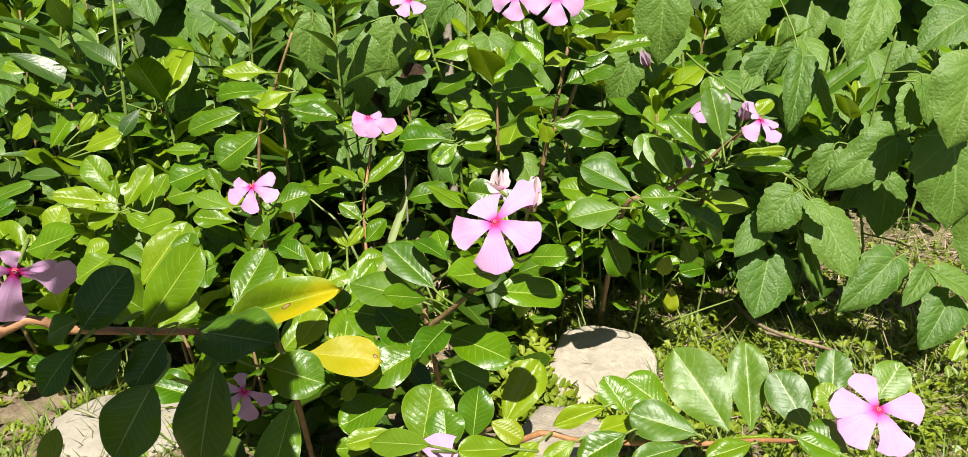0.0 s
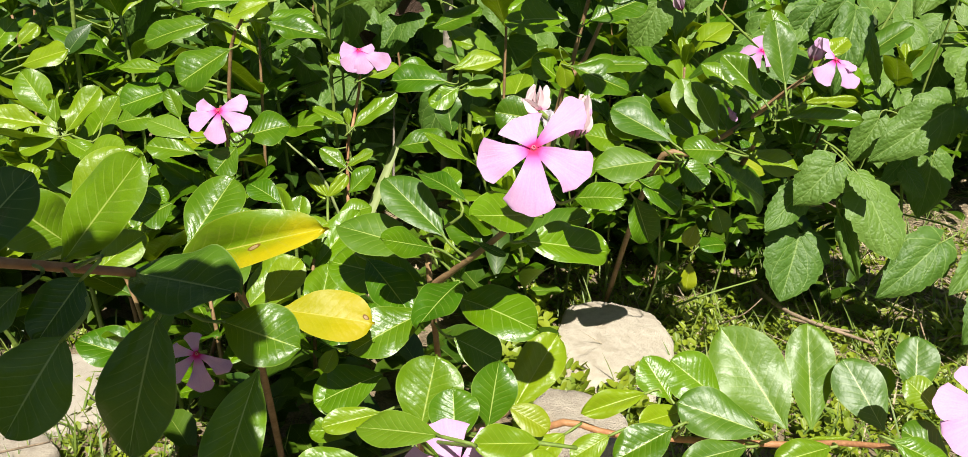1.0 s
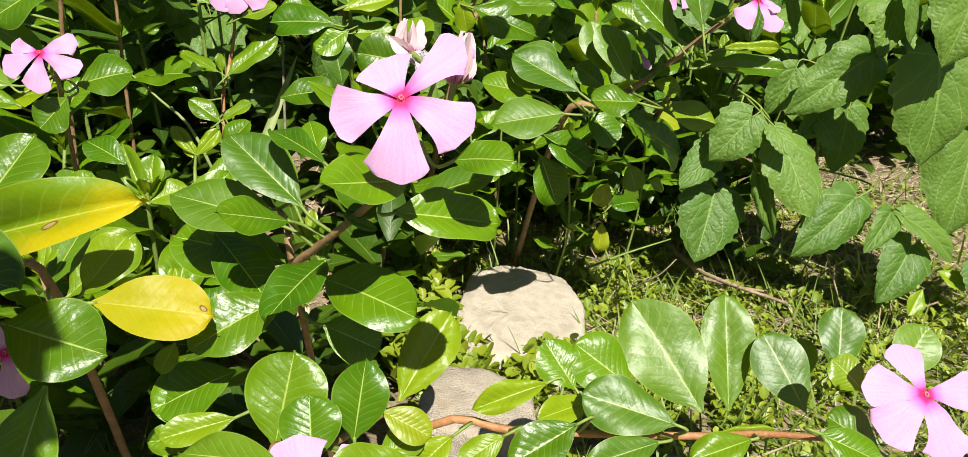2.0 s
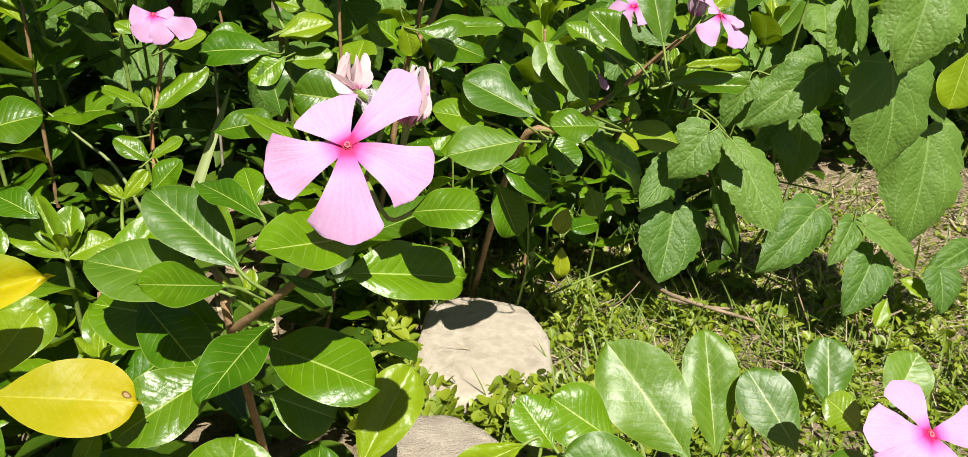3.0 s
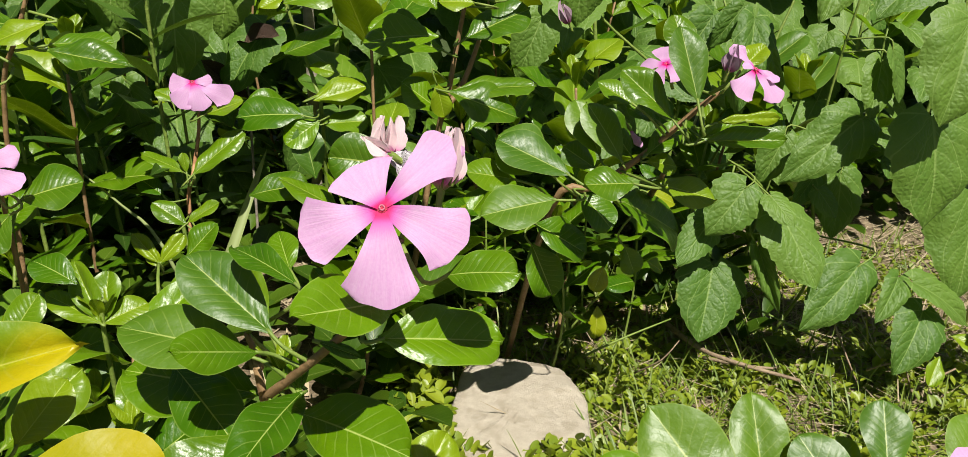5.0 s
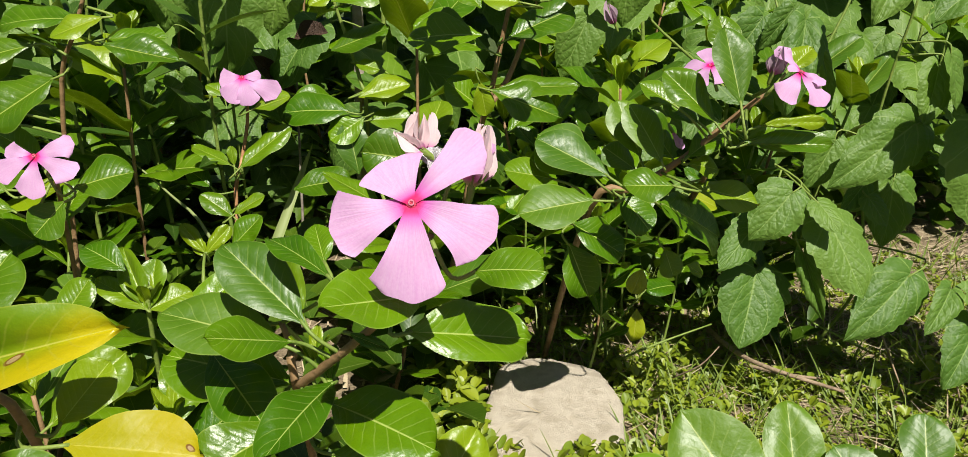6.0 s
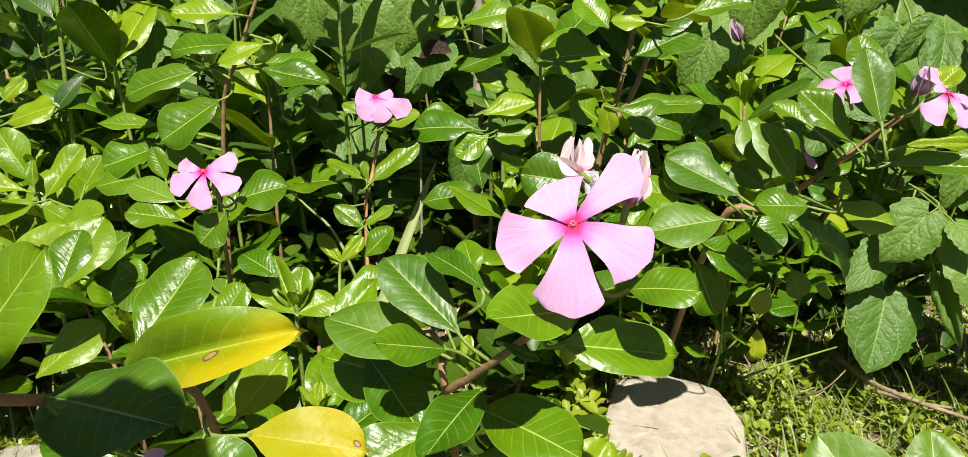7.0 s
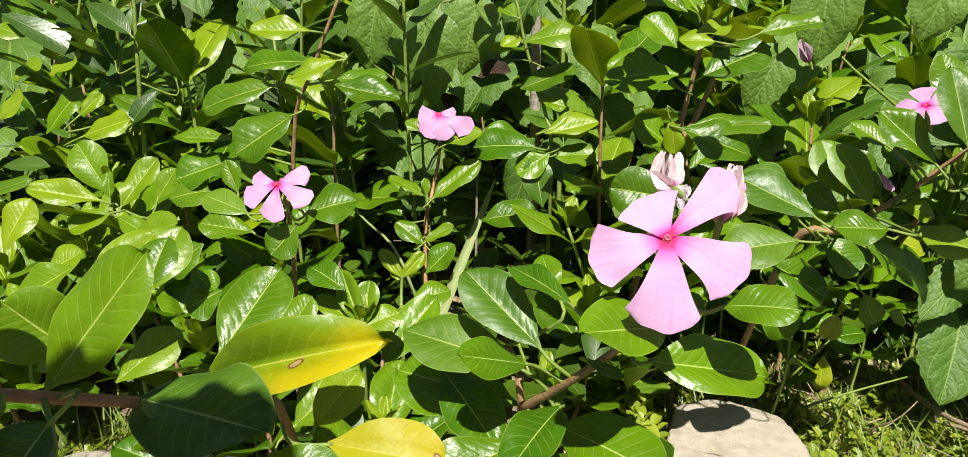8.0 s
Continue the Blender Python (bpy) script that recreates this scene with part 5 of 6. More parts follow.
grown(plant_h, stems, (0.3234, 0.9000, 0.3334), (0.2919, 0.8620, 0.2904), 0.0413, (0.05, -0.80, 0.60), LEAF_BROAD)
grown(plant_h, stems, (0.5458, 0.9000, 0.3713), (0.4873, 0.8800, 0.3412), 0.0604, (0.00, -0.60, 0.80), LEAF_BROAD)

plant_n = thing("broad_leaved_shrub", (0.3300, 1.0500, 0.0000), "tall shrub with hanging toothed leaves", "shrub", "shrubs behind the bed")
stems = [[(0.3300, 1.0500, 0.0000), (0.4153, 1.0048, 0.1998), (0.4080, 1.0257, 0.3191), (0.3833, 1.0735, 0.3951)], [(0.4153, 1.0048, 0.1998), (0.2333, 1.0082, 0.3382), (0.2179, 1.0345, 0.4133)], [(0.4153, 1.0048, 0.1998), (0.4717, 1.0115, 0.3357), (0.4990, 1.0306, 0.4179)]]
for line in stems:
    stem(plant_n, line, 0.0018, GREEN_STEM)
grown(plant_n, stems, (0.2024, 0.9000, 0.3970), (0.2010, 0.8900, 0.3160), 0.0658, (0.00, -0.94, 0.33), LEAF_BROAD)
grown(plant_n, stems, (0.1729, 0.9200, 0.3236), (0.1494, 0.9100, 0.2654), 0.0455, (0.00, -0.94, 0.33), LEAF_BROAD)
grown(plant_n, stems, (0.2937, 0.8800, 0.3958), (0.2763, 0.8700, 0.3386), 0.0545, (0.00, -0.94, 0.33), LEAF_BROAD)
grown(plant_n, stems, (0.3408, 0.8600, 0.3392), (0.3160, 0.8600, 0.3030), 0.0259, (0.00, -0.94, 0.33), LEAF_BROAD)
grown(plant_n, stems, (0.3228, 0.8800, 0.3302), (0.2932, 0.8700, 0.2876), 0.0376, (0.00, -0.94, 0.33), LEAF_BROAD)
grown(plant_n, stems, (0.3757, 0.8700, 0.3038), (0.4058, 0.8700, 0.2479), 0.0168, (0.00, -0.94, 0.33), LEAF_BROAD)
grown(plant_n, stems, (0.3472, 0.8800, 0.2834), (0.3614, 0.8700, 0.2373), 0.0282, (0.00, -0.94, 0.33), LEAF_BROAD)

plant_m = thing("broad_leaved_shrub", (-0.1500, 0.9800, 0.0000), "shrub with large matt toothed leaves", "shrub", "shrubs behind the bed")
stems = [[(-0.1500, 0.9800, 0.0000), (-0.1685, 0.9653, 0.2376), (-0.1456, 0.9462, 0.3622)], [(-0.1685, 0.9653, 0.2376), (-0.1829, 0.9407, 0.3485)]]
for line in stems:
    stem(plant_m, line, 0.0018, GREEN_STEM)
grown(plant_m, stems, (-0.1533, 0.9100, 0.3464), (-0.1566, 0.9000, 0.2579), 0.0689, (0.00, -0.94, 0.33), LEAF_BROAD)
grown(plant_m, stems, (-0.1103, 0.9500, 0.3609), (-0.1254, 0.9400, 0.2937), 0.0579, (0.00, -0.94, 0.33), LEAF_BROAD)
grown(plant_m, stems, (-0.2086, 0.9500, 0.3649), (-0.2229, 0.9400, 0.2934), 0.0530, (0.00, -0.94, 0.33), LEAF_BROAD)
grown(plant_m, stems, (-0.2362, 0.9200, 0.2585), (-0.2548, 0.9100, 0.2199), 0.0330, (0.00, -0.94, 0.33), LEAF_BROAD)
grown(plant_m, stems, (-0.2061, 0.9300, 0.2582), (-0.1897, 0.9200, 0.1978), 0.0339, (0.00, -0.94, 0.33), LEAF_BROAD)
grown(plant_m, stems, (-0.3456, 0.9000, 0.3249), (-0.3799, 0.8900, 0.2639), 0.0402, (0.00, -0.94, 0.33), LEAF_BROAD)
grown(plant_m, stems, (-0.3954, 1.0124, 0.3055), (-0.4211, 0.9837, 0.2586), 0.0443, (0.00, -0.85, 0.52), LEAF_BROAD)
grown(plant_m, stems, (-0.3250, 1.0297, 0.3509), (-0.3604, 1.0008, 0.3036), 0.0543, (0.00, -0.85, 0.52), LEAF_BROAD)
grown(plant_m, stems, (-0.2920, 1.1009, 0.2381), (-0.2979, 1.0700, 0.1875), 0.0512, (0.00, -0.85, 0.52), LEAF_BROAD)
grown(plant_m, stems, (-0.2591, 0.9323, 0.2108), (-0.2384, 0.9111, 0.1762), 0.0328, (0.00, -0.85, 0.52), LEAF_BROAD)

plant_q = thing("periwinkle_plant", (-0.0300, 0.9500, 0.0000), "slender periwinkle plant with a pale stem", "plant", "periwinkle plants")
stems = [[(-0.0300, 0.9500, 0.0000), (-0.0303, 0.8882, 0.2227), (-0.0369, 0.8917, 0.2629), (-0.0505, 0.9050, 0.3009), (-0.0598, 0.9044, 0.3297), (-0.0673, 0.9049, 0.3613), (-0.0758, 0.9131, 0.3849)]]
for line in stems:
    stem(plant_q, line, 0.002, GREEN_STEM)
grown(plant_q, stems, (-0.0513, 0.8858, 0.3277), (-0.0105, 0.9072, 0.3438), 0.0266, (0.00, -0.60, 0.80), LEAF_FRESH)
grown(plant_q, stems, (-0.0669, 0.8964, 0.3516), (-0.0843, 0.9098, 0.3617), 0.0174, (0.00, -0.60, 0.80), LEAF_FRESH)
grown(plant_q, stems, (-0.0356, 0.8635, 0.2541), (0.0070, 0.8752, 0.2629), 0.0272, (0.00, -0.60, 0.80), LEAF_FRESH)
grown(plant_q, stems, (-0.0451, 0.8608, 0.2395), (-0.1024, 0.8628, 0.2410), 0.0413, (0.00, -0.60, 0.80), LEAF_DEEP)
grown(plant_q, stems, (-0.0504, 0.9006, 0.2943), (-0.0214, 0.9068, 0.2989), 0.0216, (0.00, -0.60, 0.80), LEAF_DEEP)
grown(plant_q, stems, (-0.0615, 0.9107, 0.3347), (-0.0810, 0.8978, 0.3250), 0.0182, (0.00, -0.60, 0.80), LEAF_FRESH)
grown(plant_q, stems, (-0.0310, 0.8627, 0.2346), (-0.0608, 0.8512, 0.2158), 0.0267, (0.00, -0.85, 0.52), LEAF_DEEP)
grown(plant_q, stems, (-0.0292, 0.8685, 0.2303), (0.0104, 0.8727, 0.2335), 0.0288, (0.00, -0.60, 0.80), LEAF)
grown(plant_q, stems, (-0.0414, 0.8887, 0.2781), (-0.0181, 0.8831, 0.2739), 0.0175, (0.00, -0.60, 0.80), LEAF_FRESH)

# ---- flowers ----
MAIN = [(-23, 1.08, 0.88), (45, 1.22, 0.64), (123, 0.6, 0.9), (201, 1.0, 0.82), (270, 1.17, 0.92)]
flower(plant_a, (0.0146, 0.418, 0.293), (0.05, -0.85, 0.5), (0, 0.4, 1), 0.0262, 0, MAIN, stalk=(0.016, 0.452, 0.262))
withered(plant_a, (0.0217, 0.4380, 0.2957), (0.0209, 0.4410, 0.3058), 0.0048, PETALS_DRY, 1, 6, 0.12)
withered(plant_a, (0.0191, 0.4390, 0.3043), (0.0091, 0.4370, 0.3118), 0.0026, PETALS_CREAM, 9, 2, 0.03)
withered(plant_a, (0.0171, 0.4520, 0.3013), (0.0181, 0.4540, 0.3146), 0.0058, PETALS_CREAM, 2, 8, 0.17)
withered(plant_a, (0.0345, 0.4360, 0.2930), (0.0385, 0.4400, 0.3140), 0.0040, PETALS_CREAM, 3, 6, 0.03)
withered(plant_a, (0.0383, 0.4340, 0.2990), (0.0409, 0.4360, 0.3086), 0.0034, PETALS, 10, 3, 0.04)
SPLAYED = [(24, 0.95, 0.62), (168, 0.7, 0.46), (212, 1.02, 0.72), (268, 1.05, 0.76), (-25, 1.08, 0.72)]
flower(plant_d, (-0.1961, 0.6227, 0.2543), (0.05, -0.9, 0.42), (0, 0.4, 1), 0.0225, 0, SPLAYED)
DROOPED = [(188, 0.75, 0.8), (240, 0.92, 0.85), (288, 0.95, 0.85), (338, 1.3, 0.8), (8, 0.6, 0.45)]
flower(plant_e, (-0.1310, 0.8486, 0.2680), (0.03, -0.92, 0.4), (0, 0.4, 1), 0.0255, 0, DROOPED)
OPEN = [(108, 0.86, 0.7), (172, 0.98, 0.72), (222, 1.02, 0.84), (290, 1.02, 0.84), (5, 0.98, 0.78)]
flower(plant_g, (0.2505, 0.4050, 0.1740), (-0.05, -0.72, 0.7), (0, 0.4, 1), 0.0285, 0, OPEN)
HUNG = [(235, 1.0, 0.85), (303, 1.15, 0.72), (332, 0.75, 0.4), (128, 0.95, 0.45), (160, 0.4, 0.3)]
flower(plant_f, (0.2240, 0.5980, 0.3155), (0.05, -0.85, 0.5), (0, 0.4, 1), 0.0195, 0, HUNG, stalk=(0.214, 0.63, 0.297))
withered(plant_f, (0.2130, 0.609, 0.312), (0.2140, 0.604, 0.327), 0.0075, PETALS_SPENT, 5, 5)
flower(plant_f, (0.211, 0.698, 0.306), (-0.45, -0.45, 0.7), (0, 0.4, 1), 0.019, 12)
withered(plant_f, (0.190, 0.70, 0.262), (0.196, 0.69, 0.252), 0.008, PETALS, 6, 3)
flower(plant_b, (-0.1689, 0.4754, 0.1436), (0.12, -0.85, 0.45), (0, 0.4, 1), 0.0215, 0, [(110, 0.6, 0.5), (175, 0.75, 0.45), (228, 1.0, 0.55), (282, 1.05, 0.72), (335, 1.0, 0.5)])
TURNED = [(-15, 1.0, 0.85), (252, 1.4, 0.85), (17, 0.75, 0.28), (100, 0.45, 0.4), (180, 0.95, 0.8)]
flower(plant_b, (-0.219, 0.334, 0.298), (0.2, -0.85, -0.3), (0, 0.4, 1), 0.0265, 0, TURNED)
flower(plant_k, (-0.013, 0.3546, 0.1639), (0.0, -0.6, 0.8), (0, 0.4, 1), 0.0245, 20)
withered(plant_j, (0.1840, 0.86, 0.3203), (0.1754, 0.86, 0.3378), 0.006, PETALS_SPENT, 8, 4, name="flower_bud")
flower(plant_j, (0.064, 0.648, 0.407), (0.0, -0.9, 0.3), (0, 0.4, 1), 0.0235, 36, stalk=(0.06, 0.68, 0.37))
flower(plant_j, (0.032, 0.679, 0.407), (-0.3, -0.8, 0.3), (0, 0.4, 1), 0.022, 30, stalk=(0.04, 0.71, 0.37))
flower(plant_q, (-0.086, 0.904, 0.391), (0.0, -0.85, 0.5), (0, 0.4, 1), 0.021, 15)

# ---- tufts of young leaves at the shoots' ends ----
bud_cluster(plant_a, (-0.0415, 0.4842, 0.2226), 0.016)
bud_cluster(plant_a, (-0.0241, 0.4628, 0.2125), 0.015)
bud_cluster(plant_d, (-0.1628, 0.6759, 0.3787), 0.022)
bud_cluster(plant_j, (0.0905, 0.8317, 0.3469), 0.022)
bud_cluster(plant_l, (-0.3595, 0.7102, 0.2269), 0.018)
bud_cluster(plant_t, (-0.1457, 0.6275, 0.1607), 0.02)

# ---- stones ----
stone((0.128, 0.727, -0.012), [(4, 0.060), (50, 0.079), (92, 0.084), (118, 0.080), (213, 0.080), (236, 0.094), (282, 0.093), (310, 0.072)], 0.041, "pale beige broken stone lying in the grass", STONE, 3)
stone((0.075, 0.578, -0.012), [(5, 0.042), (50, 0.038), (80, 0.042), (118, 0.046), (170, 0.04), (215, 0.05), (270, 0.04), (325, 0.048)], 0.052, "grey weathered stone beneath a runner", GREY_STONE, 5)
stone((0.045, 0.500, -0.012), [(10, 0.05), (70, 0.038), (130, 0.045), (190, 0.05), (250, 0.045), (310, 0.05)], 0.038, "small pale grey stone beneath leaves", GREY_STONE, 11)
stone((-0.345, 0.64, -0.014), [(20, 0.09), (80, 0.05), (140, 0.07), (180, 0.085), (230, 0.075), (290, 0.07), (340, 0.085)], 0.024, "white limestone slab among weeds", WHITE_STONE, 7)
stone((-0.335, 0.525, -0.01), [(15, 0.04), (70, 0.036), (120, 0.042), (180, 0.036), (240, 0.042), (310, 0.046)], 0.034, "grey stone at the edge of the bed", GREY_STONE, 9)

# ---- straps of grass, stalks and twigs near the ground ----
tuft = thing("grass_tuft", (-0.115, 0.85, 0.0), "pale green strap of grass among the stems", "grass", "grass tufts")
leaf(tuft, (-0.1339, 0.8550, 0.0616), (-0.0844, 0.9200, 0.1971), 0.0105, (0.2, -0.8, 0.5), STRAP, "blade")
stem(tuft, [(-0.119, 0.830, 0.0), (-0.159, 0.820, 0.135), (-0.201, 0.858, 0.162), (-0.248, 0.896, 0.185)], 0.0019, PALE_BLADE, "blade", 0.4)
for line in ([(0.196, 0.821, 0.012), (0.238, 0.810, 0.040), (0.291, 0.820, 0.055)], [(0.181, 0.841, 0.012), (0.204, 0.834, 0.050), (0.228, 0.831, 0.085)], [(0.458, 0.833, 0.020), (0.418, 0.832, 0.040), (0.392, 0.846, 0.050)], [(0.241, 0.827, 0.010), (0.233, 0.845, 0.030), (0.222, 0.847, 0.050)]):
    s = thing("green_stalk", line[0], "thin bare green stalk leaning over the grass", "stalk", "bare stalks")
    stem(s, line, 0.0013, GREEN_STEM)
for line, size in (([(-0.326, 0.455, 0.067), (-0.305, 0.479, 0.062), (-0.283, 0.504, 0.054)], 0.0011), ([(0.314, 0.883, 0.020), (0.326, 0.803, 0.026), (0.402, 0.770, 0.012)], 0.0028), ([(0.329, 0.820, 0.012), (0.356, 0.787, 0.020), (0.393, 0.793, 0.012)], 0.002), ([(0.451, 0.805, 0.050), (0.454, 0.786, 0.030), (0.459, 0.768, 0.008)], 0.0011), ([(0.467, 0.769, 0.020), (0.483, 0.755, 0.035), (0.526, 0.766, 0.020)], 0.001), ([(0.472, 0.756, 0.050), (0.489, 0.756, 0.040), (0.503, 0.754, 0.010)], 0.0012), ([(0.498, 0.746, 0.010), (0.525, 0.755, 0.015), (0.556, 0.765, 0.020)], 0.0016), ([(0.253, 0.800, 0.010), (0.268, 0.778, 0.035), (0.286, 0.785, 0.050)], 0.0009)):
    s = thing("dry_twig", line[0], "dry brown twig lying on the grass", "twig", "dry twigs")
    stem(s, line, size, TWIG, "twig")
trunk = thing("grey_sapling", (-0.053, 1.12, 0.0), "thin bare grey stem behind the plants", "sapling")
stem(trunk, [(-0.053, 1.12, 0.0), (-0.055, 1.13, 0.2), (-0.063, 1.17, 0.42), (-0.07, 1.18, 0.6)], 0.0075, BARK, "stem", 0.8)
dead = thing("withered_plant", (-0.12, 1.07, 0.0), "withered dark brown leaves on a dry stem", "plant")
stem(dead, [(-0.12, 1.07, 0.0), (-0.12, 1.065, 0.24)], 0.002, BARK)
leaf(dead, (-0.12, 1.065, 0.22), (-0.165, 1.045, 0.262), 0.022, (0.3, -0.9, 0.2), LEAF_DEAD)
leaf(dead, (-0.1288, 1.06, 0.2785), (-0.0790, 1.03, 0.2895), 0.018, (0, -0.5, 0.8), LEAF_DEAD)

# ---- an unseen overhanging shoot, added to shade the branch below it ----
over = thing("added_shade_plant", (-0.62, -0.05, 0.0), "unseen leafy plant added to shade the branch", "plant")
OVER = [(-0.62, -0.05, 0.0), (-0.56, -0.02, 0.35), (-0.43, 0.03, 0.53), (-0.23, 0.095, 0.55)]
stem(over, OVER, 0.005, GREEN_STEM)
r = random.Random(21)
for i in range(4):
    for k in range(3) if i == 0 else (1,):
        c = Vector((-0.118 - 0.035 * i + r.uniform(-0.008, 0.008), 0.124 - 0.022 * k + r.uniform(-0.006, 0.006), 0.54 + r.uniform(-0.02, 0.02)))
        for lift in (0, 0.05):
            c += Vector((0.01, -0.6, 0.78)) * lift
            for turn in (1, -1):
                d = Vector((0.046 * turn, r.uniform(-0.01, 0.01), 0))
                grown(over, [OVER], c - d, c + d, 0.085, (-0.1, -0.62, 0.78), LEAF_BROAD)

# ---- the planting behind and between ----
r = random.Random(5)


def bed(count, xs, ys, low, high, size, pairs, label):
    """Shoots strewn over a stretch of the bed."""
    made = 0
    while made < count:
        x, y = r.uniform(*xs), r.uniform(*ys)
        if 0.06 < x < 0.75 and y < 0.84 + 0.1 * r.random() or x > 0.42 and y < 1.13 or -0.23 < x < -0.01 and 0.66 < y < 1.08 or x > -0.02 and y < 0.68:
            continue
        made += 1
        h = r.uniform(low, high)
        p = thing("periwinkle_plant", (x, y, ground_height(x, y)), label, "plant", "periwinkle plants")
        shoot(p, (x, y, ground_height(x, y)), (x + r.uniform(-0.04, 0.04), y + r.uniform(-0.05, 0.02), h), size, pairs, r)


bed(5, (-0.26, -0.12), (0.56, 0.68), 0.09, 0.14, 0.055, 4, "low periwinkle plant with glossy green leaves")
bed(26, (-0.62, 0.05), (0.68, 0.84), 0.12, 0.2, 0.07, 4, "green periwinkle plant with glossy leaves")
bed(20, (-0.75, 0.8), (0.86, 1.05), 0.2, 0.31, 0.08, 5, "green periwinkle plant with glossy leaves")
bed(24, (-0.95, 1.05), (1.05, 1.3), 0.3, 0.44, 0.095, 5, "tall periwinkle plant with glossy leaves")
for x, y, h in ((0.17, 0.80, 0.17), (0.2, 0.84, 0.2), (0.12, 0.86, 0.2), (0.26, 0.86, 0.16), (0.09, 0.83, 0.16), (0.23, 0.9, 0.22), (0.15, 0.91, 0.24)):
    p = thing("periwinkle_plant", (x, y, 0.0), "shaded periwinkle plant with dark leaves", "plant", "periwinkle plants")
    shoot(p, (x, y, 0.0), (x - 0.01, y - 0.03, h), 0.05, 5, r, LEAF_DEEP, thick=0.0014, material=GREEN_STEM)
for k in range(5):
    x = -0.75 + k * 0.25 + r.uniform(-0.05, 0.05)
    broad_plant("broad_leaved_shrub", (x, 1.12 + r.uniform(-0.08, 0.1), 0.03), (x + r.uniform(-0.05, 0.05), 1.08, r.uniform(0.34, 0.42)), 0.085, 8, r, "shrub with toothed matt green leaves", "shrubs behind the bed")
for k in range(5):
    x = 0.42 + k * 0.13
    broad_plant("broad_leaved_shrub", (x, 1.22 + r.uniform(-0.03, 0.06), 0.04), (x + r.uniform(-0.03, 0.05), 1.19, r.uniform(0.3, 0.42)), 0.075, 12, r, "shrub with toothed matt green leaves", "shrubs behind the bed")
for k in range(26):
    x = -1.6 + k * 0.13 + r.uniform(-0.05, 0.05)
    broad_plant("broad_leaved_shrub", (x, 1.5 + r.uniform(-0.08, 0.15), 0.04), (x + r.uniform(-0.05, 0.05), 1.45, r.uniform(0.6, 0.75)), 0.13, 22, r, "tall shrub with broad toothed leaves", "shrubs behind the bed")
for k in range(9):
    x, y = -0.52 + 0.045 * k + r.uniform(-0.03, 0.03), 0.9 + r.uniform(-0.05, 0.1)
    p = thing("narrow_leaved_plant", (x, y, 0.0), "plant with long narrow green leaves", "plant", "narrow-leaved plants")
    shoot(p, (x, y, 0.0), (x + r.uniform(-0.03, 0.03), y - 0.02, r.uniform(0.28, 0.4)), 0.075, 8, r, slim=True, material=GREEN_STEM)

# ---- grass, weeds and litter ----
r = random.Random(9)


def spots(count, xs, ys, keep):
    out = []
    while len(out) < count:
        x, y = r.uniform(*xs), r.uniform(*ys)
        if keep(x, y):
            out.append((x, y, ground_height(x, y)))
    return out


def in_grass(x, y):
    on_stone = (x - 0.124) ** 2 / 0.066 ** 2 + (y - 0.725) ** 2 / 0.075 ** 2 < 1 or (x - 0.07) ** 2 + (y - 0.56) ** 2 < 0.06 ** 2
    return not on_stone and noise.noise((x * 9, y * 9, 4.0)) > -0.35 - 0.4 * r.random() and r.random() > 1.7 * (x - 0.42)


strew("grass", "short green grass in sunlit patches", "grass", GRASS[0], BLADE, spots(4200, (0.03, 1.0), (0.5, 1.15), in_grass), (0.015, 0.06), 0.034, (0.3, 1.4), 31)
strew("weeds", "tiny round-leaved green weeds over the soil", "weeds", WEED[0], TURF, spots(15000, (0.03, 0.95), (0.5, 1.1), in_grass), (0.004, 0.0095), 0.8, (0.7, 1.5), 32)
strew("straw_litter", "dry straw and grass litter on soil", "litter", STRAWS[0], STRAW, spots(2400, (0.05, 1.1), (0.5, 1.2), lambda x, y: r.random() < 0.15 + 1.3 * x and (x - 0.124) ** 2 + (y - 0.725) ** 2 > 0.008), (0.015, 0.06), 0.03, (1.2, 1.62), 33)
strew("straw_litter", "dry straw-coloured leaf litter on bare soil", "litter", STRAWS[1], STRAW, spots(5000, (0.3, 1.2), (0.78, 1.3), lambda x, y: r.random() < 0.2 + x), (0.006, 0.022), 0.16, (1.1, 1.62), 38)
strew("straw_litter", "dry brown litter under the stems", "litter", STRAWS[2], STRAW, spots(900, (-0.3, 0.02), (0.68, 1.1), lambda x, y: True), (0.008, 0.03), 0.12, (1.0, 1.62), 39)
strew("straw_litter", "long pale dry grass stalks over the weeds", "litter", STRAWS[3], STRAW, spots(380, (0.12, 0.75), (0.68, 1.0), lambda x, y: r.random() < 0.2 + 1.6 * x), (0.03, 0.085), 0.018, (1.0, 1.58), 41)
strew("weeds", "small green weeds between pale stones", "weeds", WEED_LEAF[0], TURF, spots(2600, (-0.55, -0.12), (0.42, 0.74), lambda x, y: noise.noise((x * 14, y * 14, 2.0)) > -0.1), (0.004, 0.013), 0.55, (0.6, 1.4), 34)
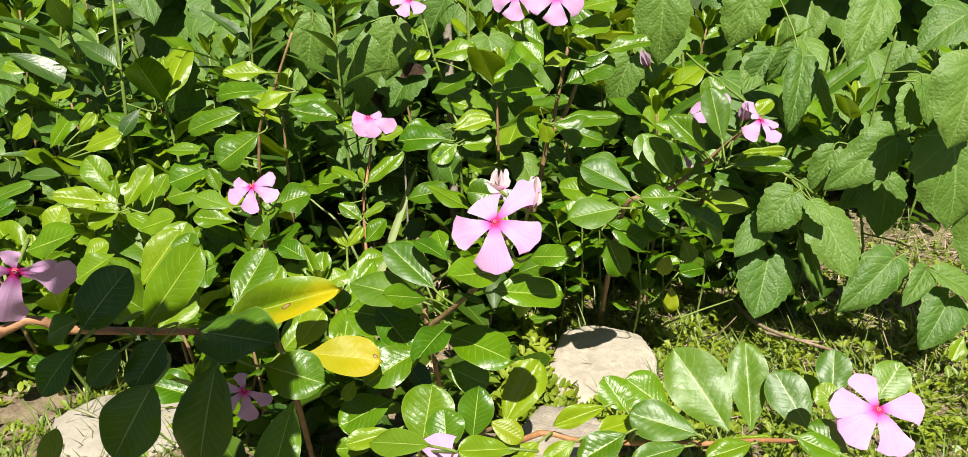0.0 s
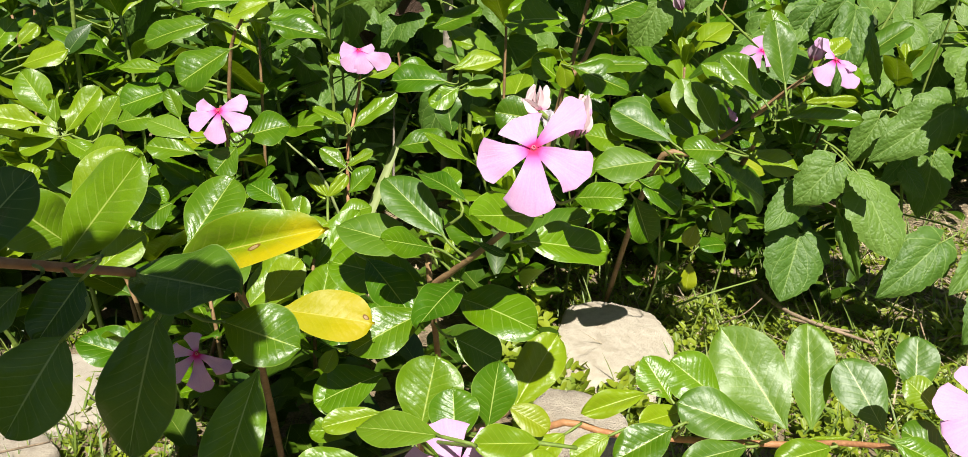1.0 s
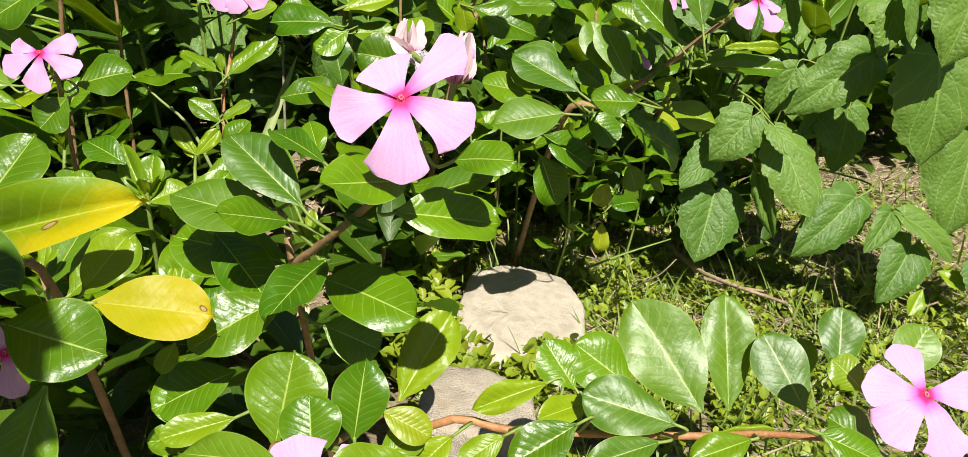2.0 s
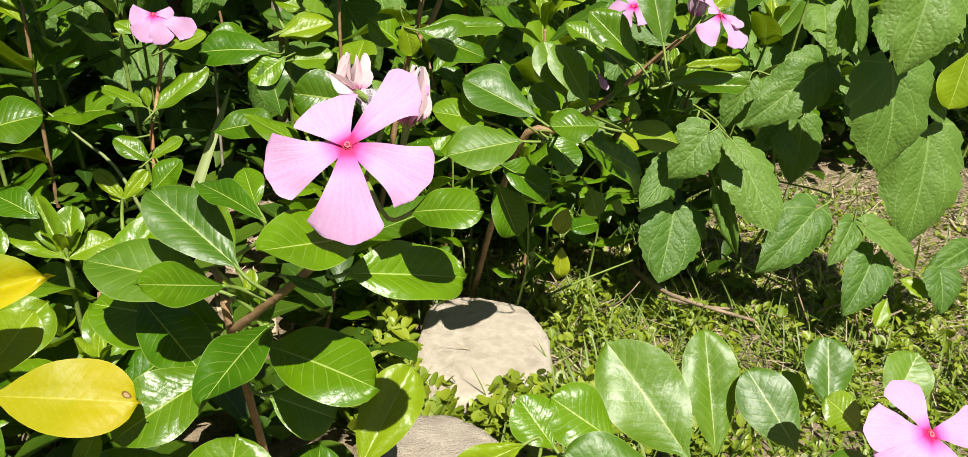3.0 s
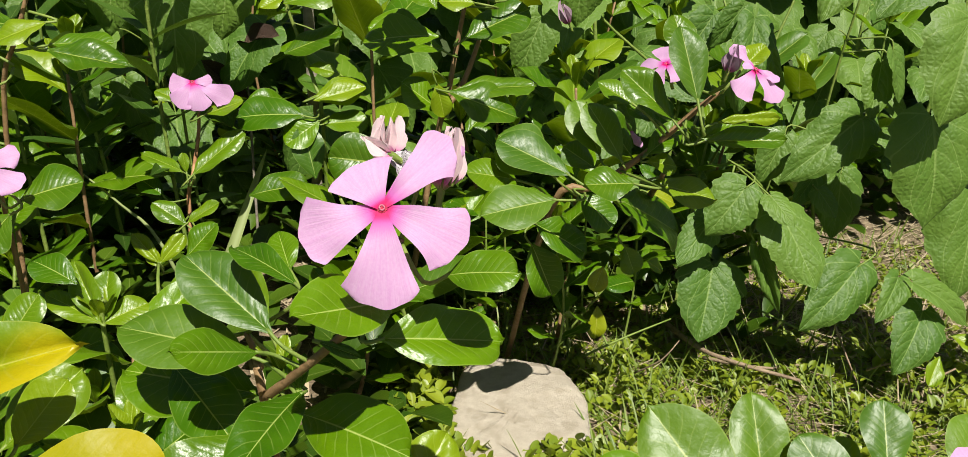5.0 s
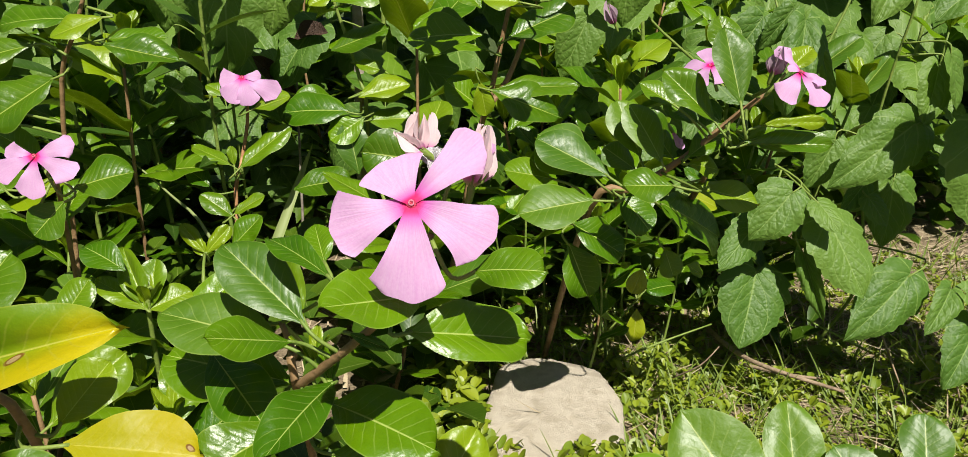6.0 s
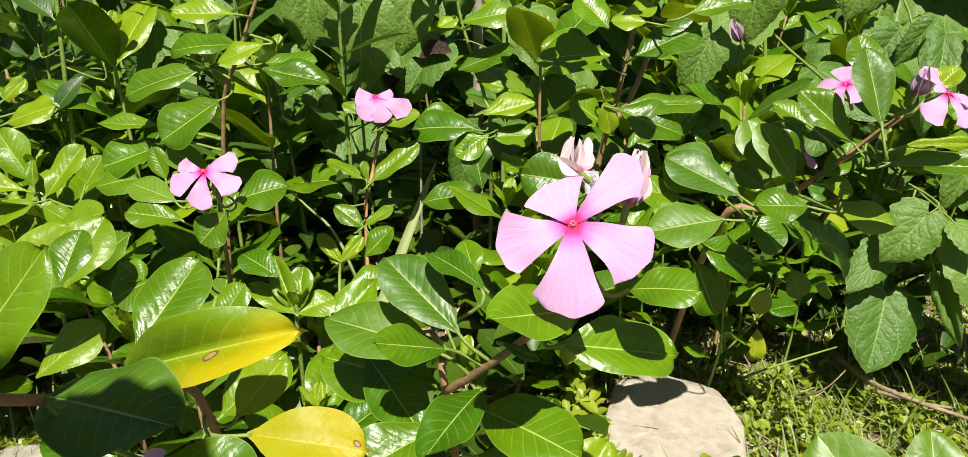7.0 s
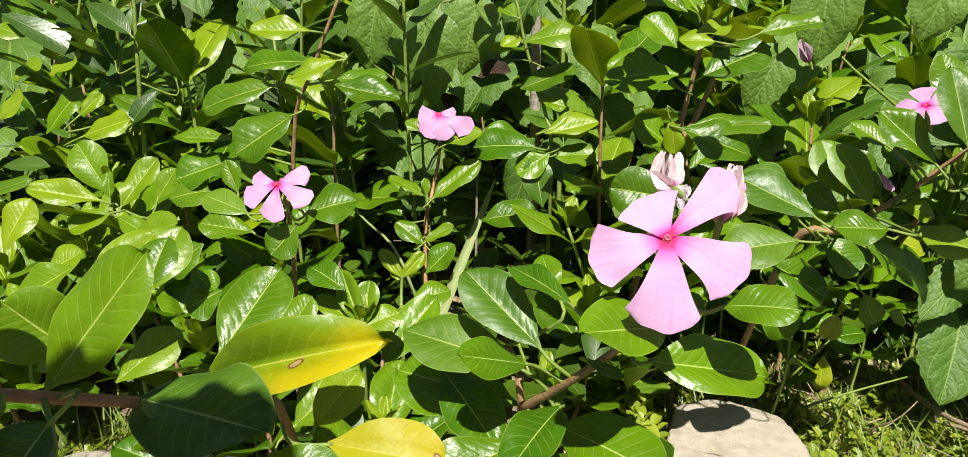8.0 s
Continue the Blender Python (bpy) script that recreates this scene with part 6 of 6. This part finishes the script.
strew("weeds", "small green weeds in front of a stone", "weeds", WEED_LEAF[0], TURF, [(x, y, max(z, 0.006) + 0.026 * r.random() ** 2) for x, y, z in spots(1700, (0.03, 0.2), (0.615, 0.668), lambda x, y: noise.noise((x * 30, y * 30, 3.0)) > -0.15)], (0.005, 0.014), 0.6, (0.4, 1.4), 35)
strew("weeds", "leafy green weeds in clumps over the grass", "weeds", WEED_LEAF[1], TURF, [(x, y, z + 0.022 * r.random() ** 2) for x, y, z in spots(2600, (0.19, 0.7), (0.6, 0.86), lambda x, y: noise.noise((x * 22, y * 22, 5.0)) > 0.02 and r.random() > 1.4 * (x - 0.4))], (0.005, 0.013), 0.6, (0.4, 1.4), 42)
strew("weeds", "leafy green weeds beside a pale stone", "weeds", WEED_LEAF[1], TURF, [(x, y, max(z, 0.006) + 0.04 * r.random() ** 1.5) for x, y, z in spots(900, (0.015, 0.066), (0.64, 0.79), lambda x, y: noise.noise((x * 28, y * 28, 8.0)) > -0.1)], (0.007, 0.019), 0.6, (0.4, 1.4), 40)

strew("grass", "thin grass between pale stones", "grass", GRASS[0], BLADE, spots(1500, (-0.55, -0.12), (0.42, 0.74), lambda x, y: noise.noise((x * 11, y * 11, 7.0)) > -0.05), (0.012, 0.05), 0.035, (0.1, 1.2), 37)


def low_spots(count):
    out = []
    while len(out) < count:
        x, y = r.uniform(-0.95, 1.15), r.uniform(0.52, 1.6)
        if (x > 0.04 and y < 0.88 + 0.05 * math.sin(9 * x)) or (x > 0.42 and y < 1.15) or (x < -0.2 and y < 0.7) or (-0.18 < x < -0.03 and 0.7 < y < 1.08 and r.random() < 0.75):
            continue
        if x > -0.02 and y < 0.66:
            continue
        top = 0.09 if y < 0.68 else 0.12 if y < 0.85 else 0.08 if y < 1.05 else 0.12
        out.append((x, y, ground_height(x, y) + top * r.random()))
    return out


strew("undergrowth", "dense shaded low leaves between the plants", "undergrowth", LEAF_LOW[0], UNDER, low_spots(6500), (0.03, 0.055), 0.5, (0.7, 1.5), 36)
